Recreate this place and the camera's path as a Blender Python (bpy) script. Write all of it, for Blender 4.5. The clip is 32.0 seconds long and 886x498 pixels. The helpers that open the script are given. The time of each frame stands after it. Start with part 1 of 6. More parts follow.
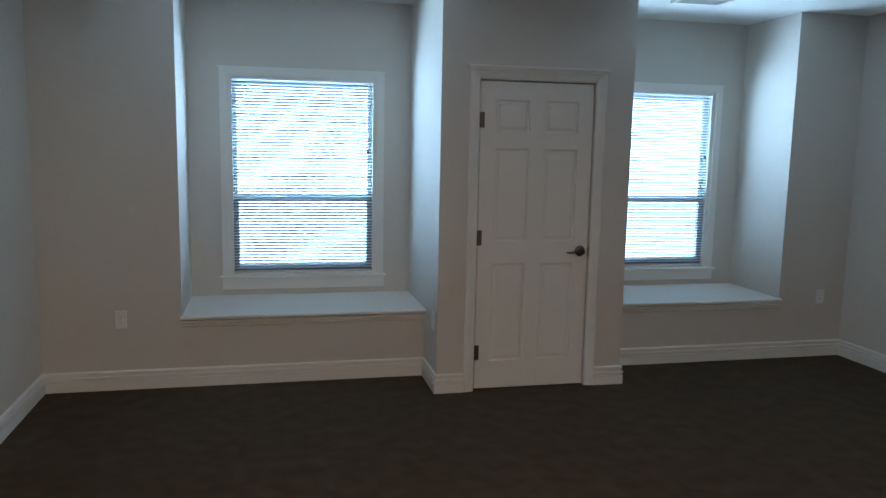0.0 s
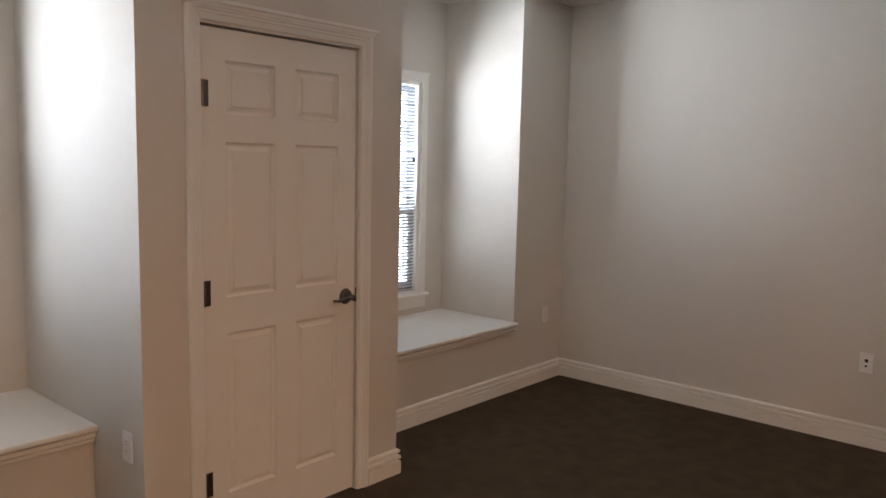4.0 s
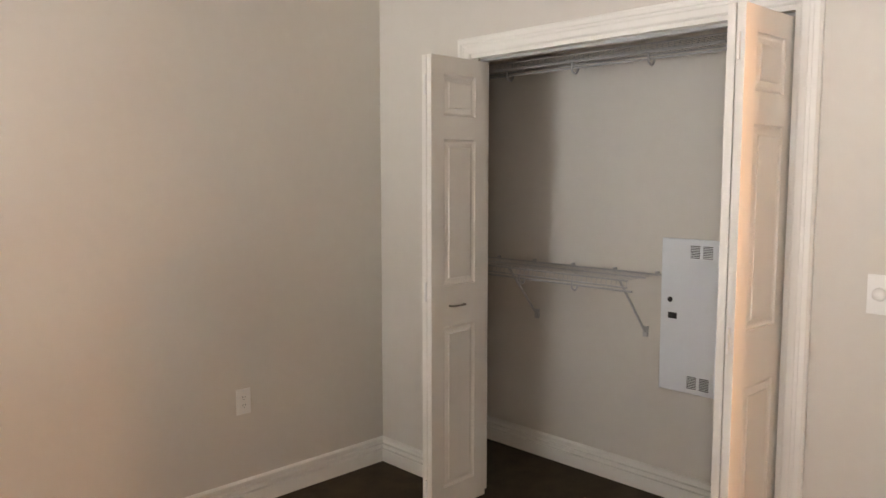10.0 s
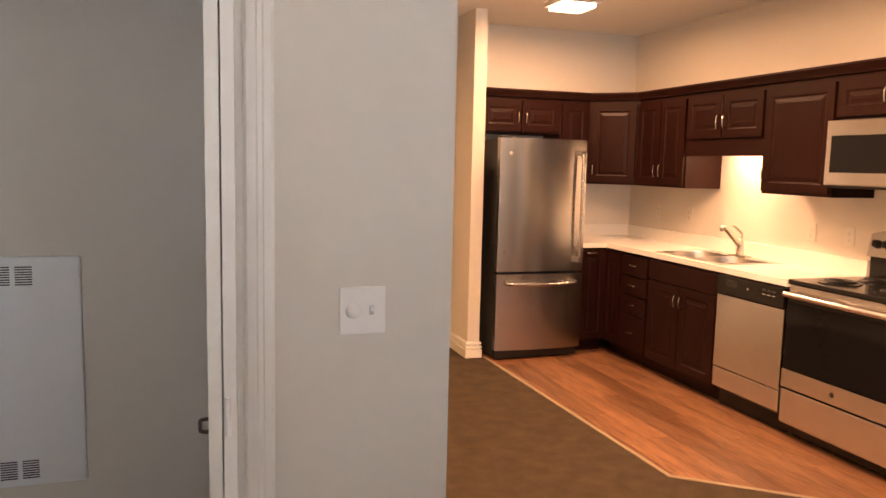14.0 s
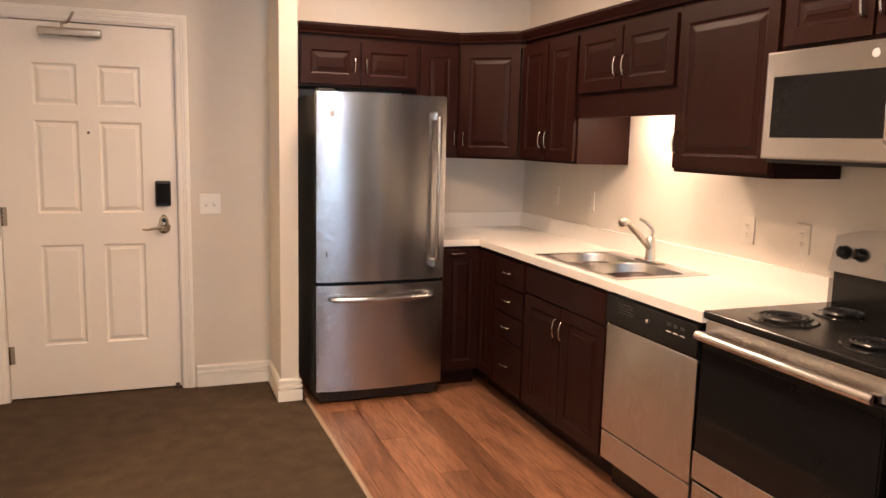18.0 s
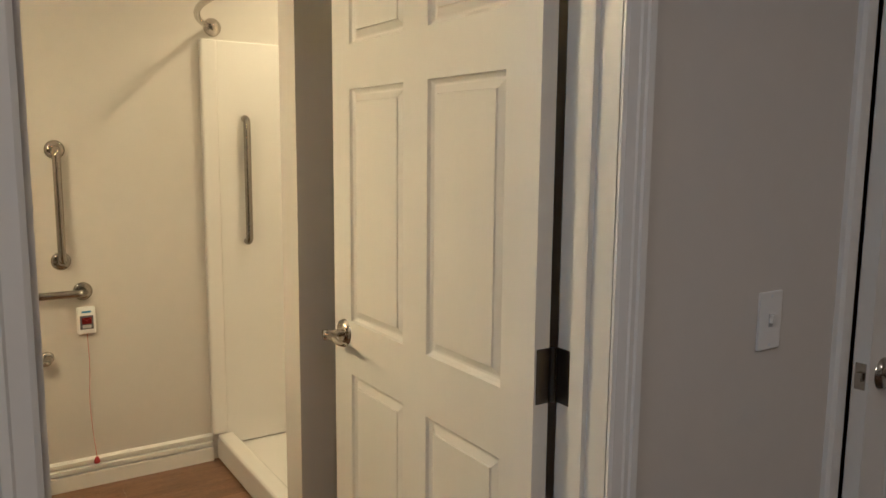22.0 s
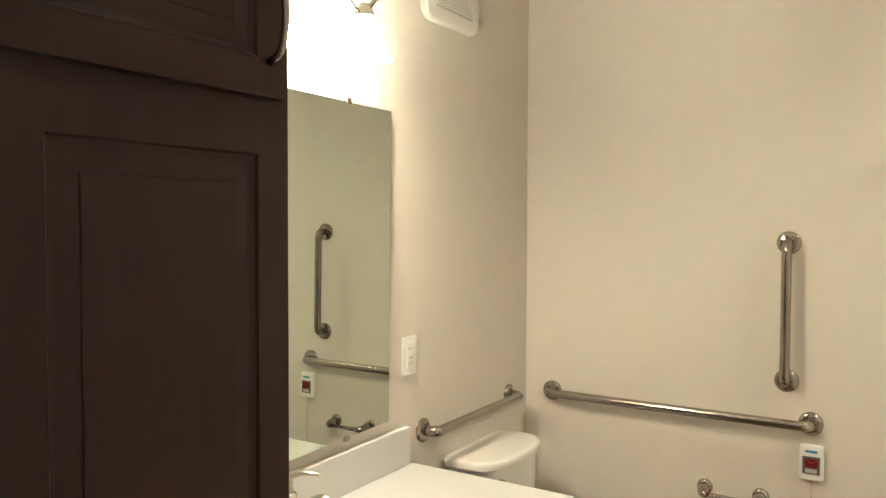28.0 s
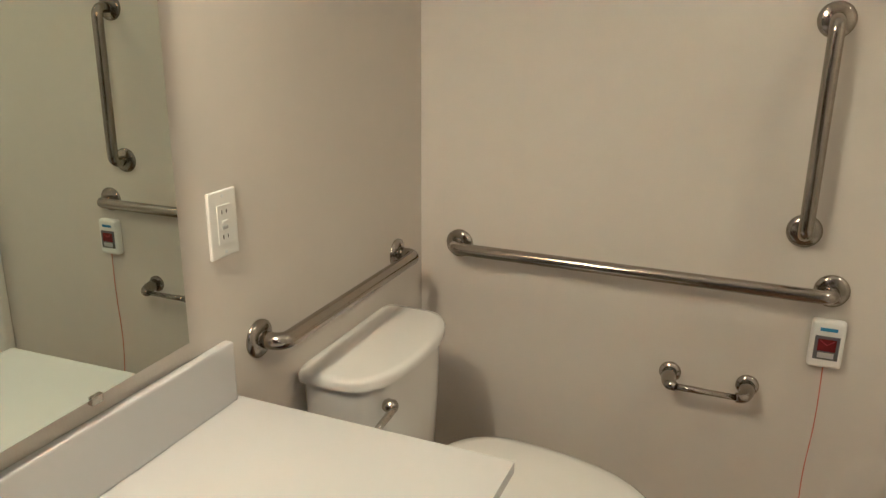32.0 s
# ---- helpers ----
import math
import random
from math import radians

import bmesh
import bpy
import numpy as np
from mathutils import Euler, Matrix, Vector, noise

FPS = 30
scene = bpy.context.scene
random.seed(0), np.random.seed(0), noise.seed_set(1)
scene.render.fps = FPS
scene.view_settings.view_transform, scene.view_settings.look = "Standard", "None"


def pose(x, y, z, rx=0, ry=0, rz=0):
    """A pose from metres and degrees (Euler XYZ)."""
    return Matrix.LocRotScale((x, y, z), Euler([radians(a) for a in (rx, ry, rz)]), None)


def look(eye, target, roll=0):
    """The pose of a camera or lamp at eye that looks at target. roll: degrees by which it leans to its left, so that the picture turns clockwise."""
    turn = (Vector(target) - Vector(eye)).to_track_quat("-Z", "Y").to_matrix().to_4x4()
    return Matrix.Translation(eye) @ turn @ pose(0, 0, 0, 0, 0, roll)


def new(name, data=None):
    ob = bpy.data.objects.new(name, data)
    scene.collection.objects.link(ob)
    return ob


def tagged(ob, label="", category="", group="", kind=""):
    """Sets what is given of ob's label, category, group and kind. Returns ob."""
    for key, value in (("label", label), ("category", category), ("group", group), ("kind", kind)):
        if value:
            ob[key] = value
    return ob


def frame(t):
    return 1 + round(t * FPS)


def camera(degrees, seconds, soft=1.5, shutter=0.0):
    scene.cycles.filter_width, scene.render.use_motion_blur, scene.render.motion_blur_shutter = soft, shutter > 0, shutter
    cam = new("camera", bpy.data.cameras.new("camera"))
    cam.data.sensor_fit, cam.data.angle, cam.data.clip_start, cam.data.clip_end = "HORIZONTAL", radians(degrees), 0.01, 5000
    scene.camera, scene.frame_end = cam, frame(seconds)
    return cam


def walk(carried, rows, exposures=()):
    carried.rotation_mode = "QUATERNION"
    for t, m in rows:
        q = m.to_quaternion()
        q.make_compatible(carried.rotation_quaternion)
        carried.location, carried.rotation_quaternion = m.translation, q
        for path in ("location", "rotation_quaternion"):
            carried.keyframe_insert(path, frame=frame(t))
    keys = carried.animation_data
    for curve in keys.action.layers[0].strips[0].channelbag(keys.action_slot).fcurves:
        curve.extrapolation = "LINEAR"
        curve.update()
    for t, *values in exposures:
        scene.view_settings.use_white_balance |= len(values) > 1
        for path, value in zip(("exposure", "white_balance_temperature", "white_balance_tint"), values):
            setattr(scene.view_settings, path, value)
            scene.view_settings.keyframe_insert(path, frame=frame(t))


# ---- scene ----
# camera and its walk: seconds, eye, target, roll
cam = camera(60.72, 32.0)
PATH = [
    (0, (-4.542, -1.185, 1.642), (-4.1, 0.747, 1.371), 1.1),
    (0.5, (-4.605, -0.933, 1.629), (-4.035, 0.967, 1.374), 1.2),
    (1, (-4.656, -0.678, 1.624), (-3.97, 1.184, 1.374), 1.2),
    (1.5, (-4.678, -0.425, 1.607), (-3.845, 1.377, 1.362), 1.3),
    (2, (-4.662, -0.139, 1.607), (-3.697, 1.596, 1.365), 1.3),
    (2.5, (-4.683, 0.155, 1.588), (-3.613, 1.83, 1.358), 1.4),
    (4.5, (-4.794, 1.247, 1.557), (-3.154, 2.37, 1.339), 1.3),
    (5, (-4.722, 1.492, 1.509), (-2.951, 2.398, 1.309), 1.3),
    (5.5, (-4.6, 1.724, 1.516), (-2.728, 2.398, 1.315), 1.2),
    (6, (-4.485, 1.93, 1.513), (-2.551, 2.399, 1.312), 1.1),
    (6.5, (-4.364, 2.077, 1.483), (-2.388, 2.324, 1.301), 1.0),
    (7, (-4.187, 2.236, 1.531), (-2.198, 2.212, 1.326), 0.6),
    (7.5, (-3.987, 2.361, 1.565), (-2.039, 1.966, 1.347), 0.4),
    (8, (-3.851, 2.42, 1.565), (-1.981, 1.746, 1.348), 0.4),
    (8.5, (-3.686, 2.475, 1.557), (-1.941, 1.523, 1.341), 0.3),
    (9, (-3.468, 2.463, 1.546), (-1.827, 1.339, 1.334), 0.3),
    (9.5, (-3.243, 2.481, 1.536), (-1.684, 1.246, 1.324), 0.1),
    (10, (-3.031, 2.523, 1.518), (-1.61, 1.129, 1.323), -0.0),
    (10.5, (-2.758, 2.516, 1.556), (-1.565, 0.927, 1.331), 0.0),
    (11, (-2.51, 2.507, 1.561), (-1.542, 0.772, 1.33), 0.1),
    (11.5, (-2.297, 2.477, 1.558), (-1.577, 0.626, 1.325), 0.2),
    (12, (-2.178, 2.388, 1.555), (-1.77, 0.445, 1.315), 0.3),
    (12.5, (-2.07, 2.246, 1.555), (-1.959, 0.263, 1.326), 0.7),
    (13, (-1.978, 2.101, 1.548), (-2.118, 0.119, 1.319), 0.9),
    (13.5, (-1.911, 1.99, 1.55), (-2.278, 0.037, 1.323), 1.1),
    (14, (-1.954, 1.865, 1.538), (-2.587, -0.019, 1.31), 1.3),
    (14.5, (-2.111, 1.736, 1.547), (-2.996, -0.043, 1.321), 1.5),
    (15, (-2.285, 1.569, 1.532), (-3.331, -0.121, 1.304), 1.6),
    (15.5, (-2.421, 1.368, 1.478), (-3.561, -0.259, 1.25), 1.9),
    (17.5, (-3.216, 0.708, 1.489), (-4.193, -1.015, 1.212), 1.6),
    (18, (-3.388, 0.56, 1.496), (-4.093, -1.29, 1.21), 1.4),
    (18.5, (-3.518, 0.345, 1.501), (-3.903, -1.595, 1.199), 1.1),
    (19, (-3.62, 0.087, 1.482), (-3.722, -1.889, 1.191), 1.0),
    (19.5, (-3.726, -0.197, 1.495), (-3.578, -2.17, 1.198), 0.7),
    (20, (-3.775, -0.467, 1.478), (-3.292, -2.385, 1.184), 0.5),
    (20.5, (-3.747, -0.732, 1.467), (-2.933, -2.536, 1.182), 0.2),
    (21, (-3.675, -1.016, 1.463), (-2.578, -2.663, 1.172), 0.6),
    (21.5, (-3.567, -1.247, 1.453), (-2.137, -2.617, 1.17), 0.3),
    (22, (-3.41, -1.424, 1.447), (-1.747, -2.501, 1.176), 0.5),
    (22.5, (-3.264, -1.582, 1.434), (-1.457, -2.397, 1.169), 0.5),
    (23, (-3.134, -1.725, 1.452), (-1.213, -2.213, 1.185), 0.5),
    (23.5, (-2.999, -1.828, 1.462), (-1.02, -1.94, 1.196), 0.4),
    (24, (-2.866, -1.963, 1.512), (-0.915, -1.614, 1.245), 0.4),
    (24.5, (-2.778, -2.033, 1.55), (-0.918, -1.345, 1.291), 0.3),
    (25, (-2.732, -2.085, 1.603), (-0.98, -1.153, 1.359), 0.2),
    (25.5, (-2.713, -2.113, 1.625), (-1.005, -1.087, 1.447), 0.1),
    (27.5, (-2.671, -2.126, 1.534), (-0.971, -1.074, 1.503), 0.3),
    (28, (-2.678, -2.125, 1.485), (-0.982, -1.068, 1.411), 0.2),
    (28.5, (-2.681, -2.132, 1.449), (-0.995, -1.069, 1.283), 0.3),
    (29, (-2.681, -2.137, 1.409), (-1.01, -1.072, 1.137), 0.2),
    (29.5, (-2.646, -2.077, 1.377), (-1.0, -1.024, 0.952), 0.1),
    (30, (-2.582, -1.939, 1.348), (-0.967, -0.916, 0.76), 0.1),
    (30.5, (-2.425, -1.853, 1.371), (-0.813, -0.854, 0.735), 0.1),
    (31, (-2.199, -1.789, 1.404), (-0.552, -0.851, 0.766), 0.2),
    (31.5, (-1.996, -1.722, 1.414), (-0.312, -0.846, 0.784), 0.4),
    (32, (-1.797, -1.671, 1.426), (-0.041, -0.923, 0.829), 0.4),
]
# seconds, stops, kelvin, tint
LOOKS = [
    (0.0, -0.42, 5150, 4),
    (1.0, -0.25, 5650, 9),
    (2.5, -0.25, 6520, 17),
    (5.0, 0.4, 7600, 27),
    (7.0, 1.0, 7520, 24),
    (8.0, 1.45, 8000, 25),
    (9.0, 1.4, 8550, 27),
    (10.0, 1.2, 8600, 27),
    (11.0, 1.0, 8770, 28),
    (12.0, 0.42, 9300, 31),
    (13.0, 0.5, 9300, 32),
    (14.0, 0.62, 8600, 31),
    (15.0, 0.48, 7500, 29),
    (17.5, 0.42, 6050, 16),
    (18.4, 0.36, 5800, 12),
    (19.0, 0.25, 5740, 7),
    (20.2, -0.35, 5500, 5),
    (21.0, -0.95, 4900, 3),
    (22.0, -1.5, 4350, 0),
    (24.0, -1.0, 4050, 0),
    (25.0, -0.86, 4000, 0),
    (28.0, -1.05, 4000, 0),
    (29.0, -1.08, 4000, 0),
    (30.0, -0.86, 4020, 1),
    (31.0, -1.0, 3960, 2),
    (31.5, -1.4, 3950, 3),
    (32.0, -1.65, 3950, 3),
]
walk(cam, [(t, look(eye, target, roll)) for t, eye, target, roll in PATH], LOOKS)

# sky, daylight in the two windows, lamps
world = bpy.data.worlds.new("sky")
scene.world = world
world.use_nodes = True
wn = world.node_tree.nodes
sky = wn.new("ShaderNodeTexSky")
sky.sky_type = 'NISHITA'
sky.sun_disc = False
sky.sun_elevation = radians(40)
sky.sun_rotation = radians(180)
world.node_tree.links.new(sky.outputs[0], wn["Background"].inputs[0])
wn["Background"].inputs[1].default_value = 0.1


def lamp(name, kind, m, power, color, size=0.1, size_y=None):
    data = bpy.data.lights.new(name, kind)
    data.energy, data.color = power, color
    if kind == 'AREA':
        data.shape, data.size, data.size_y = 'RECTANGLE', size, size_y or size
    elif kind == 'POINT':
        data.shadow_soft_size = size
    elif kind == 'SPOT':
        data.shadow_soft_size, data.spot_size, data.spot_blend = size, radians(130), 0.6
    ob = new(name, data)
    ob.matrix_world = m
    return ob


DAY = (0.67, 0.86, 1.0)
WARM = (1.0, 0.64, 0.38)
BATHW = (1.0, 0.61, 0.248)
for wx in (-4.297, -1.40):
    lamp("window_daylight", 'AREA', pose(wx, 4.815, 1.385, -90, 0, 0), 112, DAY, 1.06, 1.46)
# the last lamp is unseen, added to warm the hall carpet and box door
for lx, ly, power in ((-4.56, -3.12, 26), (-4.25, -1.20, 48), (-3.40, -0.38, 28)):
    lamp("ceiling_lamp", 'AREA', pose(lx, ly, 2.630), power, WARM, 0.22, 0.22)
lamp("counter_lamp", 'AREA', pose(-5.63, -2.545, 1.695), 6.5, WARM, 0.06, 0.40)
lamp("shower_lamp", 'SPOT', pose(-0.62, -2.92, 2.66), 185, BATHW, 0.09)
for lx in (-1.20, -1.39, -1.58):
    lamp("vanity_bulb", 'POINT', pose(lx, -0.98, 1.92), 16, BATHW, 0.03)
sun = lamp("sun", 'SUN', pose(0, 0, 10, 50, 0, 0), 1.0, (1.0, 0.95, 0.88))
sun.data.angle = radians(10)


# ---- building helpers ----
def thing(name, m, label, category, group="", kind=""):
    ob = new(name)
    ob.matrix_world = m
    ob.empty_display_size = 0.05
    return tagged(ob, label, category, group, kind)


def part(name, bm, material, parent, label="", smooth=False):
    me = bpy.data.meshes.new(name)
    bmesh.ops.recalc_face_normals(bm, faces=bm.faces)
    bm.to_mesh(me)
    bm.free()
    me.materials.append(material)
    if smooth:
        for p in me.polygons:
            p.use_smooth = True
    ob = new(name, me)
    ob.parent = parent
    if label:
        tagged(ob, label)
    return ob


def structure(name, bm, material, label, category, smooth=False):
    ob = part(name, bm, material, None, "", smooth)
    return tagged(ob, label, category, "", "structure")


def solid(bm, x0, x1, y0, y1, z0, z1):
    vs = [bm.verts.new((x, y, z)) for x in (x0, x1) for y in (y0, y1) for z in (z0, z1)]
    for q in ((0, 1, 3, 2), (4, 6, 7, 5), (0, 4, 5, 1), (2, 3, 7, 6), (0, 2, 6, 4), (1, 5, 7, 3)):
        bm.faces.new([vs[i] for i in q])
    return vs


def block(x0, x1, y0, y1, z0, z1, bevel=0.0, seg=2):
    bm = bmesh.new()
    solid(bm, min(x0, x1), max(x0, x1), min(y0, y1), max(y0, y1), min(z0, z1), max(z0, z1))
    if bevel:
        bmesh.ops.bevel(bm, geom=bm.edges[:], offset=bevel, segments=seg, profile=0.6, affect='EDGES')
    return bm


def blocks(*boxes):
    bm = bmesh.new()
    for b in boxes:
        solid(bm, *b)
    return bm


def joined_slab(boxes, z0, z1):
    """One joined slab over rectangles (x0, x1, y0, y1) that meet at their edges."""
    bm = bmesh.new()
    xs = sorted({v for b in boxes for v in b[:2]})
    ys = sorted({v for b in boxes for v in b[2:]})
    made = {}

    def v(i, j, z):
        if (i, j, z) not in made:
            made[i, j, z] = bm.verts.new((xs[i], ys[j], z))
        return made[i, j, z]

    def full(i, j):
        if not (0 <= i < len(xs) - 1 and 0 <= j < len(ys) - 1):
            return False
        cx, cy = (xs[i] + xs[i + 1]) / 2, (ys[j] + ys[j + 1]) / 2
        return any(b[0] < cx < b[1] and b[2] < cy < b[3] for b in boxes)

    for i in range(len(xs) - 1):
        for j in range(len(ys) - 1):
            if not full(i, j):
                continue
            c = ((i, j), (i + 1, j), (i + 1, j + 1), (i, j + 1))
            for z in (z0, z1):
                bm.faces.new([v(a, b, z) for a, b in c])
            for (a, b), (di, dj) in zip(zip(c, c[1:] + c[:1]), ((0, -1), (1, 0), (0, 1), (-1, 0))):
                if not full(i + di, j + dj):
                    bm.faces.new((v(*a, z0), v(*b, z0), v(*b, z1), v(*a, z1)))
    bmesh.ops.dissolve_limit(bm, angle_limit=0.01, verts=bm.verts, edges=bm.edges)
    return bm


def tube(bm, pts, r, n=12, closed_ends=True):
    pts = [Vector(p) for p in pts]
    rings = []
    side = None
    for i, p in enumerate(pts):
        d = (pts[min(i + 1, len(pts) - 1)] - pts[max(i - 1, 0)]).normalized()
        if side is None:
            side = d.orthogonal().normalized()
        side = (side - d * side.dot(d)).normalized()
        up = d.cross(side)
        rr = r[i] if isinstance(r, (list, tuple)) else r
        rings.append([bm.verts.new(p + (side * math.cos(a) + up * math.sin(a)) * rr) for a in (2 * math.pi * k / n for k in range(n))])
    for a, b in zip(rings, rings[1:]):
        for k in range(n):
            bm.faces.new((a[k], a[(k + 1) % n], b[(k + 1) % n], b[k]))
    if closed_ends:
        bm.faces.new(rings[0][::-1])
        bm.faces.new(rings[-1])
    return bm


def rounded(pts, r, n=6):
    """A line of points whose corners are rounded off with radius about r."""
    pts = [Vector(p) for p in pts]
    out = [pts[0]]
    for a, b, c in zip(pts, pts[1:], pts[2:]):
        u, v = (a - b), (c - b)
        k = min(r, u.length * 0.49, v.length * 0.49)
        p0, p2 = b + u.normalized() * k, b + v.normalized() * k
        for i in range(n + 1):
            t = i / n
            out.append(p0 * (1 - t) ** 2 + b * 2 * t * (1 - t) + p2 * t * t)
    return out + [pts[-1]]


def lathe(bm, profile, n=20, m=Matrix()):
    """Turns (radius, height) pairs about z, then moves them by m."""
    rings = []
    for r, h in profile:
        if r < 1e-5:
            rings.append([bm.verts.new(m @ Vector((0, 0, h)))])
        else:
            rings.append([bm.verts.new(m @ Vector((r * math.cos(2 * math.pi * k / n), r * math.sin(2 * math.pi * k / n), h))) for k in range(n)])
    for a, b in zip(rings, rings[1:]):
        for k in range(n):
            q = [a[k % len(a)], a[(k + 1) % len(a)], b[(k + 1) % len(b)], b[k % len(b)]]
            q = list(dict.fromkeys(q))
            if len(q) > 2:
                bm.faces.new(q)
    return bm


def panelled(w, h, t, panels, edge=0.010, deep=0.012, field=0.024, rise=0.010, both=True):
    """A door leaf from x 0 to w and z 0 to h, its front at y 0 and its back at y t, with raised panels (x0, x1, z0, z1)."""
    bm = bmesh.new()
    xs = sorted({0.0, w, *(p[0] for p in panels), *(p[1] for p in panels)})
    zs = sorted({0.0, h, *(p[2] for p in panels), *(p[3] for p in panels)})
    for y, s in ((0.0, 1), (t, -1)):
        made = {}

        def v(x, z, d=0.0):
            key = (round(x, 5), round(z, 5), round(d, 5))
            if key not in made:
                made[key] = bm.verts.new((x, y + s * d, z))
            return made[key]

        for x0, x1 in zip(xs, xs[1:]):
            for z0, z1 in zip(zs, zs[1:]):
                cx, cz = (x0 + x1) / 2, (z0 + z1) / 2
                inside = [p for p in panels if p[0] < cx < p[1] and p[2] < cz < p[3]]
                if not inside or (s < 0 and not both):
                    bm.faces.new((v(x0, z0), v(x1, z0), v(x1, z1), v(x0, z1)))
        if s < 0 and not both:
            continue
        for x0, x1, z0, z1 in panels:
            loops = []
            for inset, d in ((0, 0), (edge * 0.30, deep * 0.60), (edge, deep), (edge + 0.005, deep), (edge + field - 0.003, deep - rise * 0.65), (edge + field - 0.0015, deep - rise)):
                loops.append([v(x0 + inset, z0 + inset, d), v(x1 - inset, z0 + inset, d), v(x1 - inset, z1 - inset, d), v(x0 + inset, z1 - inset, d)])
            for a, b in zip(loops, loops[1:]):
                for k in range(4):
                    bm.faces.new((a[k], a[(k + 1) % 4], b[(k + 1) % 4], b[k]))
            bm.faces.new(loops[-1])
    for x0, z0, x1, z1 in ((0, 0, w, 0), (w, 0, w, h), (w, h, 0, h), (0, h, 0, 0)):
        bm.faces.new([bm.verts.new(c) for c in ((x0, 0, z0), (x1, 0, z1), (x1, t, z1), (x0, t, z0))])
    bmesh.ops.remove_doubles(bm, verts=bm.verts, dist=1e-5)
    return bm


def six_panels(w, h, tall_top=False, stile=0.132, mullion=0.135, rows=None):
    """The panel places of a moulded six-panel door."""
    s, mid = (stile * w, mullion * w) if not tall_top else (0.200 * w, 0.115 * w)
    pw = (w - 2 * s - mid) / 2
    rows = rows or (((0.092, 0.408), (0.477, 0.781), (0.833, 0.943)) if not tall_top else ((0.143, 0.418), (0.504, 0.748), (0.788, 0.8955)))
    return [(x, x + pw, a * h, b * h) for a, b in rows for x in (s, s + pw + mid)]


def profile_run(bm, path, outline, closed=False):
    """Sweeps an outline of (out, up) along a level path of (x, y), out lying to the right of the way; corners are mitred."""
    n = len(path)
    rings = []
    for i, p in enumerate(path):
        dirs = []
        if i > 0 or closed:
            a = path[i - 1]
            dirs.append(Vector((p[0] - a[0], p[1] - a[1])).normalized())
        if i < n - 1 or closed:
            b = path[(i + 1) % n]
            dirs.append(Vector((b[0] - p[0], b[1] - p[1])).normalized())
        normals = [Vector((d.y, -d.x)) for d in dirs]
        if len(normals) == 2:
            mit = (normals[0] + normals[1])
            mit = mit / max(0.3, (1 + normals[0].dot(normals[1])))
        else:
            mit = normals[0]
        rings.append([bm.verts.new((p[0] + mit.x * o, p[1] + mit.y * o, u)) for o, u in outline])
    k = len(outline)
    for a, b in zip(rings, rings[1:]):
        for j in range(k):
            bm.faces.new((a[j], a[(j + 1) % k], b[(j + 1) % k], b[j]))
    bm.faces.new(rings[0][::-1])
    bm.faces.new(rings[-1])
    return bm


